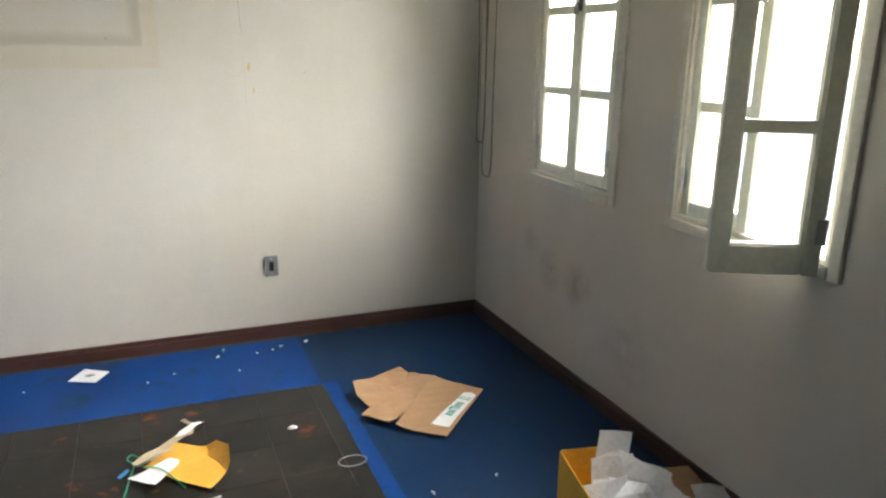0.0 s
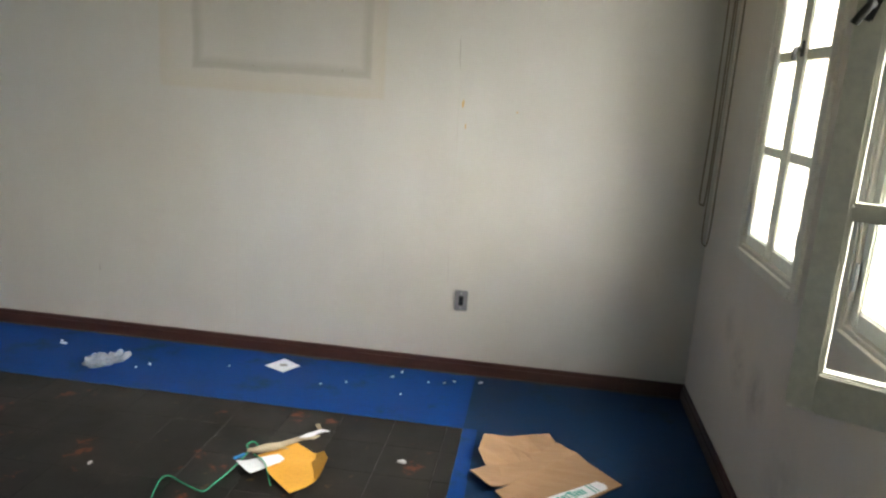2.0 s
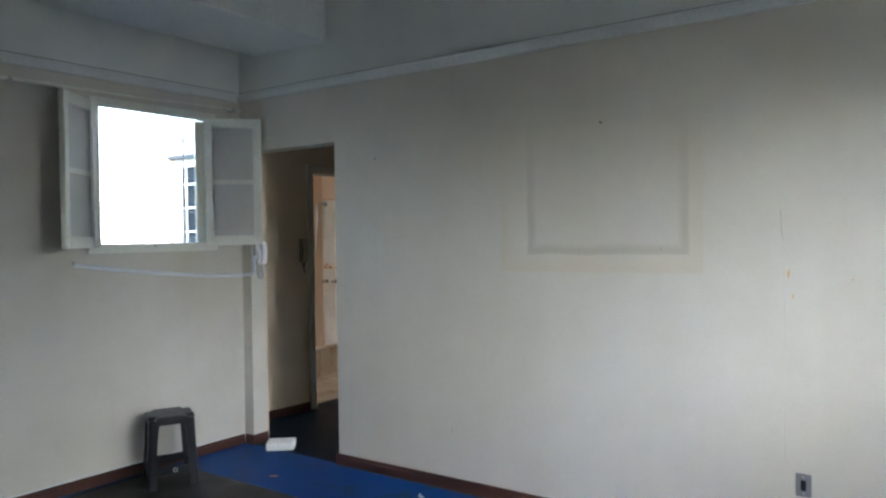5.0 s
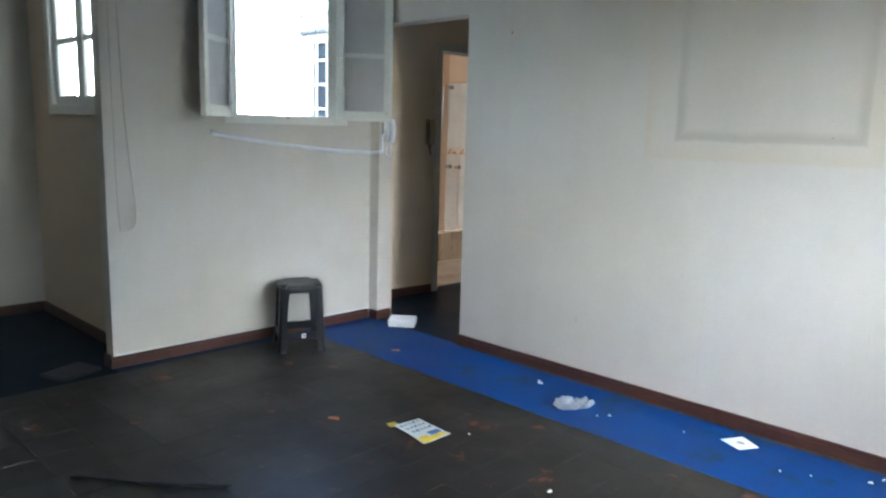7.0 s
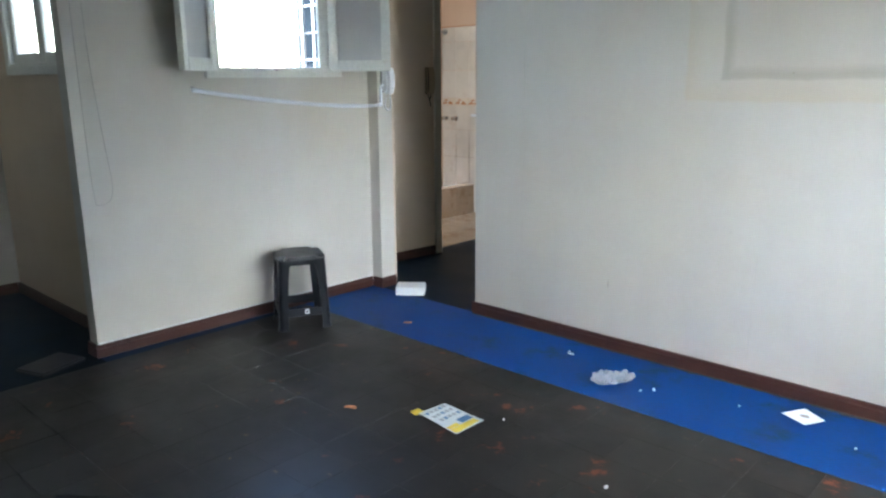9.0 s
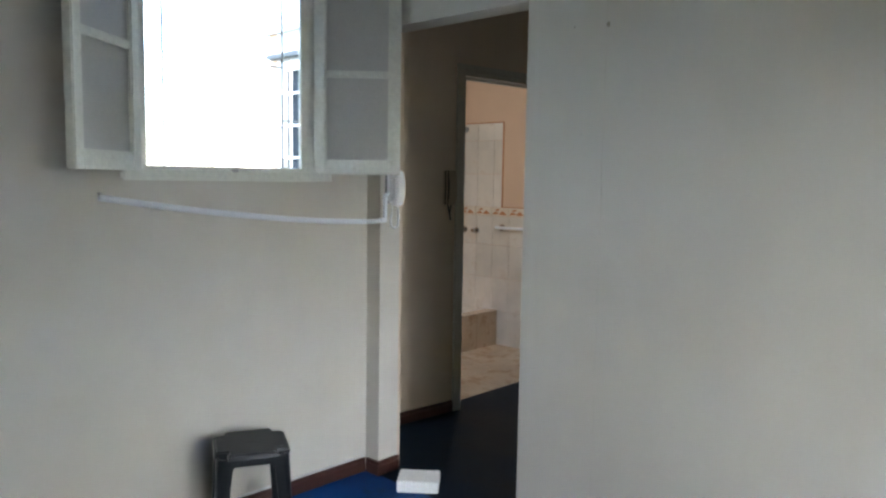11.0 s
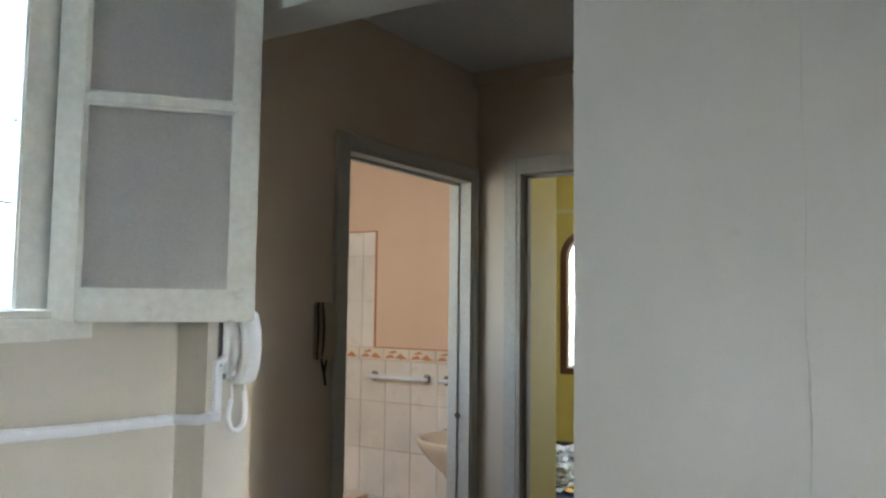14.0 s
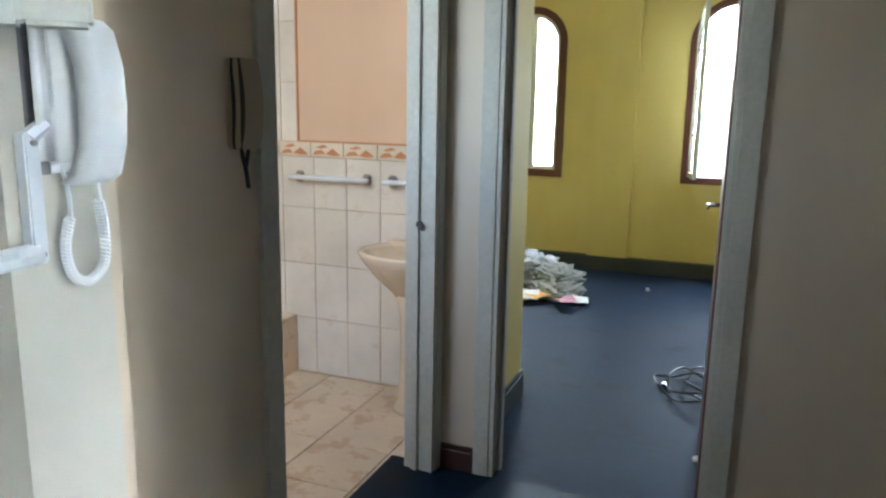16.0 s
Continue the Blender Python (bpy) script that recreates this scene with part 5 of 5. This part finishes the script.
# plastic bag, card, leaflet
def crumpled_bag(m, lobes, seed, label):
    """Film gathered into lobes that join in one twisted waist."""
    bm = bmesh.new()
    for j, (cx, cy, w, d, h, rz) in enumerate(lobes):
        part_bm = bmesh.new()
        bmesh.ops.create_icosphere(part_bm, subdivisions=4, radius=1.0)
        for v in part_bm.verts:
            c = v.co.copy()
            k = 1 + 0.34 * noise.noise(c * 2.1 + Vector((seed + j * 5, 0, 0))) + 0.26 * noise.noise(c * 5.3 + Vector((0, seed + j, 0))) + 0.12 * noise.noise(c * 11 + Vector((j, 0, seed)))
            v.co = Vector((c.x * w / 2 * k, c.y * d / 2 * k, max(0.0, (c.z * 0.5 + 0.42)) * h * k))
        part_bm.transform(pose(cx, cy, 0, 0, 0, rz))
        tmp = bpy.data.meshes.new("tmp")
        part_bm.to_mesh(tmp)
        part_bm.free()
        bm.from_mesh(tmp)
        bpy.data.meshes.remove(tmp)
    e = tagged(new("plastic_bag", to_mesh("plastic_bag", bm, M_BAG)), label, "plastic bag")
    e.matrix_world = m
    return e


M_FILM = surface("milky crinkled plastic film", (0.62, 0.66, 0.72), (0.78, 0.82, 0.88), 9, 0.22, 35, 0.9, dist=0.01)
M_BAG = surface("milky plastic film", (0.40, 0.46, 0.55), (0.58, 0.64, 0.72), 9, 0.25, 35, 0.9, dist=0.01)
M_BAG.node_tree.nodes["Principled BSDF"].inputs["Transmission Weight"].default_value = 0.55
M_FILM.node_tree.nodes["Principled BSDF"].inputs["Transmission Weight"].default_value = 0.45
crumpled_bag(pose(-1.09, 3.40, 0.0), ((-0.03, -0.03, 0.115, 0.06, 0.065, 40), (0.025, 0.055, 0.10, 0.055, 0.055, 60), (-0.005, 0.0, 0.07, 0.045, 0.035, 10)), 3, "crumpled milky plastic bag on the blue floor strip")
cdn = thing("card", "white square card with a grey smudge on the blue floor", "card", pose(-0.305, 3.62, 0.001, 0, 0, 0))
part("sheet", sheet([(-0.083, -0.028), (0.027, -0.077), (0.08, 0.02), (-0.022, 0.085)], lambda x, y: 0.001 + 0.003 * (1 + noise.noise(Vector((x * 9, y * 9, 1)))), 0.0012), M_PAPER, cdn)
part("smudge", sheet([(-0.02, 0.0), (0.0, -0.012), (0.025, 0.0), (0.01, 0.018), (-0.012, 0.014)], lambda x, y: 0.0026 + 0.003 * (1 + noise.noise(Vector((x * 9, y * 9, 1)))), 0.0006), M_GREYCHIP, cdn, "grey smudge")

lf = thing("leaflet", "printed advertising leaflet with blue and yellow bands on the black tiles", "leaflet", pose(-1.415, 2.615, 0.001, 0, 0, 0))
lw = [(-0.13, -0.06), (-0.115, 0.09), (0.122, 0.075), (0.115, -0.093)]
part("sheet", sheet(lw, lambda x, y: 0.001 + 0.003 * (1 + noise.noise(Vector((x * 7, y * 7, 2)))), 0.001), surface("printed leaflet stock", (0.62, 0.66, 0.68), (0.52, 0.56, 0.58), 9, 0.5), lf)
M_LYEL = surface("yellow print", (0.70, 0.52, 0.05), (0.62, 0.45, 0.04), 20, 0.6)
M_LBLU = surface("blue print", (0.05, 0.14, 0.30), (0.07, 0.18, 0.35), 20, 0.6)
M_LGRY = surface("grey print", (0.25, 0.27, 0.30), (0.32, 0.34, 0.36), 20, 0.6)


def leaf_patch(x0, x1, y0, y1, material):
    part("print", sheet([(x0, y0), (x1, y0), (x1, y1), (x0, y1)], lambda x, y: 0.0024 + 0.003 * (1 + noise.noise(Vector((x * 7, y * 7, 2)))), 0.0006), material, lf)


leaf_patch(0.075, 0.112, -0.085, 0.06, M_LYEL)
leaf_patch(0.03, 0.07, 0.0, 0.068, M_LBLU)
leaf_patch(0.05, 0.072, -0.08, -0.02, M_LYEL)
for r in range(3):
    for k in range(5):
        leaf_patch(-0.105 + r * 0.042, -0.085 + r * 0.042, -0.05 + k * 0.026, -0.034 + k * 0.026, M_LGRY if (k + r) % 3 else M_LBLU)
ys = sheet([(-0.025, -0.02), (0.02, -0.03), (0.028, 0.02), (-0.02, 0.028)], lambda x, y: 0.003, 0.001)
tagged(new("paper_slip", to_mesh("paper_slip", ys, M_LYEL)), "small yellow paper slip beside the leaflet", "paper slip").matrix_world = pose(-1.565, 2.565, 0)


def bit(name, label, category, x, y, w, d, h, rz, material, seed, group=""):
    rng = random.Random(seed)
    bm = bmesh.new()
    pts = [(math.cos(a) * w / 2 * rng.uniform(0.55, 1.1), math.sin(a) * d / 2 * rng.uniform(0.55, 1.1)) for a in [2 * math.pi * k / 8 for k in range(8)]]
    lo = [bm.verts.new((px, py, 0)) for px, py in pts]
    hi = [bm.verts.new((px * 0.85, py * 0.85, h * rng.uniform(0.6, 1.2))) for px, py in pts]
    bm.faces.new(lo[::-1])
    bm.faces.new(hi)
    for k in range(8):
        bm.faces.new((lo[k], lo[(k + 1) % 8], hi[(k + 1) % 8], hi[k]))
    o = tagged(new(name, to_mesh(name, bm, material)), label, category, group)
    o.matrix_world = pose(x, y, 0.001, 0, 0, rz)
    return o


M_BRICKBIT = surface("orange brick dust", (0.62, 0.26, 0.12), (0.55, 0.22, 0.10), 20, 0.8)
bit("wood_splinter", "pale orange wood splinter on the black tiles", "splinter", -1.814, 2.40, 0.085, 0.016, 0.01, 25, M_BRICKBIT, 1)
bit("wood_splinter", "pale orange wood splinter on the blue floor", "splinter", -2.448, 3.377, 0.06, 0.014, 0.008, 40, M_BRICKBIT, 2)
for i, (x, y, w, d) in enumerate(((0.435, 2.867, 0.045, 0.028), (0.237, 3.644, 0.022, 0.012), (0.271, 3.717, 0.03, 0.012), (0.415, 3.628, 0.018, 0.010), (0.535, 3.672, 0.02, 0.012), (0.49, 3.64, 0.015, 0.01), (0.662, 3.693, 0.034, 0.016), (0.312, 3.457, 0.012, 0.009), (-0.91, 3.462, 0.03, 0.018), (-0.95, 3.41, 0.013, 0.01), (-1.44, 3.59, 0.045, 0.018), (-1.47, 3.615, 0.02, 0.012), (-0.647, 2.582, 0.028, 0.016), (0.04, 3.52, 0.012, 0.01), (-0.07, 3.47, 0.012, 0.009), (0.78, 2.28, 0.010, 0.028), (1.02, 2.30, 0.012, 0.01), (-1.239, 2.756, 0.012, 0.011), (-0.899, 2.122, 0.02, 0.012), (-0.55, 3.55, 0.012, 0.009), (0.114, 2.502, 0.045, 0.012))):
    bit("paint_flake", "small white paint flake fallen on the floor", "paint flake", x, y, w, d, 0.006, 37 * i, M_PAPER, 50 + i, "flakes on the floor")
M_GREENBIT = surface("dry green leaf", (0.12, 0.16, 0.03), (0.18, 0.17, 0.04), 20, 0.8)
bit("leaf_fragment", "dry yellow-green leaf fragment on the black tiles", "leaf", -1.074, 1.97, 0.05, 0.03, 0.008, 30, M_GREENBIT, 90)

rb = bmesh.new()
tube(rb, [(0.585 + 0.05 * math.cos(2 * math.pi * k / 24), 2.56 + 0.034 * math.sin(2 * math.pi * k / 24), 0.004) for k in range(24)], 0.0022, 5, True)
tagged(new("rubber_band", to_mesh("rubber_band", rb, M_FILM)), "clear plastic ring lying on the black tiles", "ring")
sk = bmesh.new()
tube(sk, smooth_line([(-2.02, 1.25, 0.012), (-1.93, 1.33, 0.010), (-1.80, 1.42, 0.012), (-1.66, 1.55, 0.010), (-1.56, 1.64, 0.012), (-1.53, 1.68, 0.010)], 6), [0.007 + 0.003 * math.sin(k) for k in range(31)], 7)
tagged(new("rubber_strip", to_mesh("rubber_strip", sk, M_BLACKCABLE)), "black rubber strip lying on the black tiles", "rubber strip")
mt = thing("floor_mat", "small dark threshold mat at the end of the wall", "mat", pose(-3.32, 1.70, 0.0, 0, 0, 20))
part("pad", boxes((-0.10, 0.10, -0.13, 0.13, 0.0, 0.022), bevel=0.008), M_BLACKCABLE, mt)

# ---- bathroom ----
cu = thing("shower_curb", "low tiled shower curb meeting the bathroom wall", "shower curb", pose(0, 0, 0), kind="")
part("core", boxes((-4.64, -4.548, 5.1, YBB - 0.002, -0.004, 0.302)), M_GROUT, cu)
for k in range(5):
    part("tile", boxes((-4.548, -4.540, YBB - 0.004 - 0.27 * (k + 1) + 0.003, YBB - 0.004 - 0.27 * k, 0.0, 0.300), bevel=0.001, seg=1), M_FTILE, cu)
    part("tile", boxes((-4.644, -4.540, YBB - 0.004 - 0.27 * (k + 1) + 0.003, YBB - 0.004 - 0.27 * k, 0.302, 0.311), bevel=0.001, seg=1), M_FTILE, cu)


def towel_bar(x0, x1):
    e = thing("towel_bar", "white ceramic and chrome towel bar on the tiled wall", "towel bar", pose(x0, YBB, 1.04), "bars on the tiled wall")
    L = x1 - x0
    for x in (0.02, L - 0.02):
        bm = boxes((x - 0.024, x + 0.024, -0.018, 0, -0.028, 0.028), bevel=0.008)
        chm = boxes((x - 0.012, x + 0.012, -0.07, -0.016, -0.012, 0.012), bevel=0.005)
        part("bracket", bm, M_CHROME, e)
        part("arm", chm, M_CHROME, e)
    bm = bmesh.new()
    tube(bm, [(-0.01, -0.06, 0), (L + 0.01, -0.06, 0)], 0.013, 10)
    part("rod", bm, M_WHITEPLASTIC, e, "white plastic rod", True)


towel_bar(-4.52, -4.10)
towel_bar(-4.00, -3.62)
sb = thing("washbasin", "beige ceramic pedestal washbasin against the tiled wall", "washbasin", pose(-3.765, 6.235, 0))
bm = bmesh.new()
revolve(bm, [(0.06, 0.50), (0.10, 0.56), (0.19, 0.64), (0.25, 0.71), (0.268, 0.745), (0.262, 0.757), (0.235, 0.757), (0.22, 0.74), (0.17, 0.68), (0.08, 0.645), (0.02, 0.64)], 40, (1.0, 0.80))
part("bowl", bm, M_CERAMIC, sb, smooth=True)
bm = bmesh.new()
revolve(bm, [(0.095, 0.0), (0.095, 0.02), (0.075, 0.06), (0.062, 0.25), (0.065, 0.45), (0.085, 0.56)], 28)
part("pedestal", bm, M_CERAMIC, sb, smooth=True)
part("deck", boxes((-0.22, 0.22, 0.12, 0.222, 0.70, 0.765), bevel=0.012), M_CERAMIC, sb)
bm = bmesh.new()
tube(bm, [(0, 0.16, 0.765), (0, 0.16, 0.82)], 0.016, 10)
tube(bm, smooth_line([(0, 0.16, 0.80), (0, 0.10, 0.825), (0, 0.05, 0.815), (0, 0.04, 0.79)], 4), 0.009, 8)
tube(bm, [(-0.03, 0.16, 0.83), (0.03, 0.16, 0.83)], 0.008, 8)
part("tap", bm, M_CHROME, sb, "chrome tap", True)
for x in (-4.93, -4.79):
    e = thing("shower_valve", "chrome shower valve handle on the tiled wall", "valve", pose(x, YBB, 1.0), "shower valves")
    bm = bmesh.new()
    tube(bm, [(0, 0, 0), (0, -0.01, 0)], 0.026, 12)
    part("rosette", bm, M_CHROME, e)
    bm = bmesh.new()
    tube(bm, [(0, -0.01, 0), (0, -0.045, 0), (0, -0.046, 0), (0, -0.07, 0)], [0.01, 0.01, 0.022, 0.018], 10)
    part("knob", bm, M_CHROME, e)
sp = thing("shower_pipe", "grey shower pipe elbow high on the tiled wall", "pipe", pose(-4.94, YBB, 1.90))
bm = bmesh.new()
tube(bm, smooth_line([(0, 0, 0), (0, -0.05, 0.0), (0, -0.12, -0.01), (0.005, -0.14, -0.2), (-0.03, -0.13, -0.55)], 6), 0.009, 8)
part("pipe", bm, M_METAL, sp)
bm = bmesh.new()
tube(bm, [(0, 0, 0), (0, -0.015, 0)], 0.028, 12)
part("flange", bm, M_METAL, sp)
bm = bmesh.new()
tube(bm, [(-0.045, 0.8555, 0.975), (-0.045, 0.8525, 0.975)], 0.014, 12)
st = tagged(new("lock_hole", to_mesh("lock_hole", bm, M_BLACKMETAL)), "dark lock hole in the door jamb", "lock")
st.matrix_world = HW

# ---- bedroom ----
def rubbish(m):
    e = thing("plastic_heap", "heap of crumpled clear plastic and papers on the bedroom floor", "rubbish heap", m)
    rng = random.Random(12)
    for i in range(9):
        bm = bmesh.new()
        bmesh.ops.create_icosphere(bm, subdivisions=4, radius=1.0)
        s = 5 + i * 3.7
        w, d, h = rng.uniform(0.16, 0.30), rng.uniform(0.14, 0.26), rng.uniform(0.10, 0.24)
        for v in bm.verts:
            c = v.co.copy()
            k = 1 + 0.4 * noise.noise(c * 2.4 + Vector((s, 0, 0))) + 0.3 * noise.noise(c * 6 + Vector((0, s, 0)))
            v.co = Vector((c.x * w * k, c.y * d * k, max(0, c.z * 0.6 + 0.35) * h * k))
        p = part("plastic", bm, M_FILM, e)
        p.matrix_local = pose(rng.uniform(-0.42, 0.22), rng.uniform(-0.25, 0.3), 0.0 if i < 6 else 0.08, 0, 0, rng.uniform(0, 360))
    mats = [M_PAPER, M_ENVELOPE, surface("pink paper", (0.62, 0.30, 0.42), (0.55, 0.25, 0.36), 5, 0.8), surface("pale blue paper", (0.45, 0.58, 0.68), (0.4, 0.52, 0.62), 5, 0.8), M_LYEL]
    for i in range(16):
        o = [(-0.09, -0.065), (0.09, -0.065), (0.09, 0.065), (-0.09, 0.065)]
        p = part("paper", sheet(o, crumple(60 + i, 0.03, 8), 0.001), mats[i % 5] if i % 3 else M_PAPER, e)
        p.matrix_local = pose(rng.uniform(-0.4, 0.36), rng.uniform(-0.5, -0.2), 0.004 + 0.012 * (i % 4), rng.uniform(-8, 8), rng.uniform(-8, 8), rng.uniform(0, 360))
    return e


rubbish(pose(-3.80, 8.80, 0.0))
cbl = thing("cable_tangle", "tangled black cable with plugs on the bedroom floor", "cable", pose(-2.53, 6.98, 0.0))
rng = random.Random(4)
for k in range(3):
    pts = [(0.17 * math.cos(a) * rng.uniform(0.7, 1.2) + 0.05 * k - 0.05, 0.2 * math.sin(a) * rng.uniform(0.7, 1.2) + 0.06 * k, 0.008 + 0.05 * abs(math.sin(a * 1.5 + k))) for a in [2 * math.pi * j / 9 for j in range(10)]]
    cord("cable", pts, 0.0055, M_BLACKCABLE, cbl, 6)
cord("cable", [(-0.1, -0.02, 0.01), (-0.02, -0.1, 0.03), (0.06, -0.16, 0.01), (0.05, -0.24, 0.012)], 0.0055, M_BLACKCABLE, cbl, 6)
part("plug", boxes((0.02, 0.08, -0.29, -0.24, 0.0, 0.035), bevel=0.006), M_BLACKCABLE, cbl)
part("plug", boxes((-0.19, -0.16, 0.0, 0.05, 0.0, 0.03), bevel=0.006), M_CHROME, cbl, "metal plug end")
bit("paper_scrap", "white paper scrap on the bedroom floor", "paper scrap", -2.50, 6.25, 0.07, 0.06, 0.01, 20, M_PAPER, 31)
bit("paper_scrap", "tiny white scrap on the bedroom floor", "paper scrap", -3.02, 9.05, 0.04, 0.03, 0.02, 20, M_PAPER, 32)

# ---- pieces: floor tiles and wall tiles ----
TP = 0.2208


def shared_tile(name, w, d, h, bevel=0.0007):
    bm = boxes((-w / 2, w / 2, -d / 2, d / 2, 0, h))
    bmesh.ops.bevel(bm, geom=[e for e in bm.edges if e.verts[0].co.z > h / 2 and e.verts[1].co.z > h / 2], offset=bevel, segments=1, affect="EDGES")
    return to_mesh(name, bm, M_TILE)


tile_set = tagged(new("floor_tiles"), "black worn vinyl floor tiles with orange scuffs", "floor", kind="structure")
xs = [DX0]
x = 0.122 - TP * 14
while x < DX1 - 0.02:
    if x > DX0 + 0.03:
        xs.append(x)
    x += TP
xs.append(DX1)
ys = [DY1]
while ys[-1] - TP > DY0:
    ys.append(ys[-1] - TP)
ys.append(DY0)
cache = {}
rest = bmesh.new()
rng = random.Random(7)
G = 0.0009
for xa, xb in zip(xs, xs[1:]):
    for yb, ya in zip(ys, ys[1:]):
        w, d = round(xb - xa - G, 4), round(yb - ya - G, 4)
        dz = rng.uniform(-0.0004, 0.0004)
        if ya > 0.35:
            if (w, d) not in cache:
                cache[(w, d)] = shared_tile("tile", w, d, 0.005)
            o = new("tile", cache[(w, d)])
            o.parent = tile_set
            o.matrix_local = pose((xa + xb) / 2, (ya + yb) / 2, -0.005 + dz, rng.uniform(-0.05, 0.05), rng.uniform(-0.05, 0.05), 0)
        else:
            box(rest, xa + G / 2, xb - G / 2, ya + G / 2, yb - G / 2, -0.005, dz)
tagged(part("tiles_behind", rest, M_TILE, tile_set), kind="stuff")


def tile_field(parent, material, axis, a0, a1, z0, z1, pa, pz, at, thick, gap=0.003, off_a=0.0, off_z=0.0, name="tile"):
    """A field of tiles on a wall facing -y (axis 'y') or on a floor (axis 'z')."""
    def stops(lo, hi, p, off):
        s, v = [lo], lo + off if off else lo + p
        while v < hi - 0.01:
            s.append(v)
            v += p
        return s + [hi]
    store = {}
    A, Z = stops(a0, a1, pa, off_a), stops(z0, z1, pz, off_z)
    for x0, x1 in zip(A, A[1:]):
        for w0, w1 in zip(Z, Z[1:]):
            w, h = round(x1 - x0 - gap, 4), round(w1 - w0 - gap, 4)
            if w < 0.012 or h < 0.012:
                continue
            if (w, h) not in store:
                bm = boxes((-w / 2, w / 2, -h / 2, h / 2, 0, thick))
                bmesh.ops.bevel(bm, geom=[e for e in bm.edges if e.verts[0].co.z > thick / 2 and e.verts[1].co.z > thick / 2], offset=0.0015, segments=1, affect="EDGES")
                store[(w, h)] = to_mesh(name, bm, material)
            o = new(name, store[(w, h)])
            o.parent = parent
            c, e = (x0 + x1) / 2, (w0 + w1) / 2
            o.matrix_local = pose(c, at, e, 90, 0, 0) if axis == "y" else pose(c, e, at)


wt = tagged(new("wall_tiles"), "cream glazed wall tiles of the bathroom", "wall", kind="structure")
tile_field(wt, M_WTILE, "y", XBW, -3.50, 0.0, 1.137, 0.1865, 0.2905, YBB + 0.008, 0.008, off_a=0.015, off_z=0.300)
tile_field(wt, M_WTILE, "y", XBW, -4.518, 1.212, 1.945, 0.1865, 0.2905, YBB + 0.008, 0.008, off_a=0.015)
bt = tagged(new("border_tiles"), "cream border tiles with terracotta leaf pattern", "wall", kind="structure")
x = XBW
while x < -3.55:
    bm = boxes((0.0015, 0.1845, -0.010, 0, 0, 0.072), bevel=0.002, seg=1)
    o = part("tile", bm, M_BORDER, bt)
    o.matrix_local = pose(x, YBB + 0.008, 1.139)
    for q in ([(0.012, 0.010), (0.085, 0.016), (0.062, 0.036), (0.03, 0.03)], [(0.085, 0.014), (0.125, 0.045), (0.172, 0.012), (0.13, 0.008)], [(0.03, 0.046), (0.075, 0.062), (0.10, 0.05), (0.06, 0.042)]):
        bm2 = sheet(q, None, 0.0012)
        p = part("leaf_relief", bm2, M_TERRA, o)
        p.matrix_local = pose(0, -0.0102, 0, 90, 0, 0)
    x += 0.1865
part("edge_trim", boxes((-4.518, -3.50, YBB - 0.002, YBB + 0.008, 1.212, 1.219), (-4.518, -4.510, YBB - 0.002, YBB + 0.008, 1.219, 1.95), (XBW, -4.510, YBB - 0.002, YBB + 0.008, 1.945, 1.952)), M_TERRA, bt, "thin brown tile edging")
ft = tagged(new("bath_floor_tiles"), "beige mottled bathroom floor tiles", "floor", kind="structure")
tile_field(ft, M_FTILE, "z", XBW, -3.50, YBS, YBB - 0.002, 0.333, 0.333, -0.008, 0.007, 0.006, off_a=0.333 * 0.98, off_z=0.18)
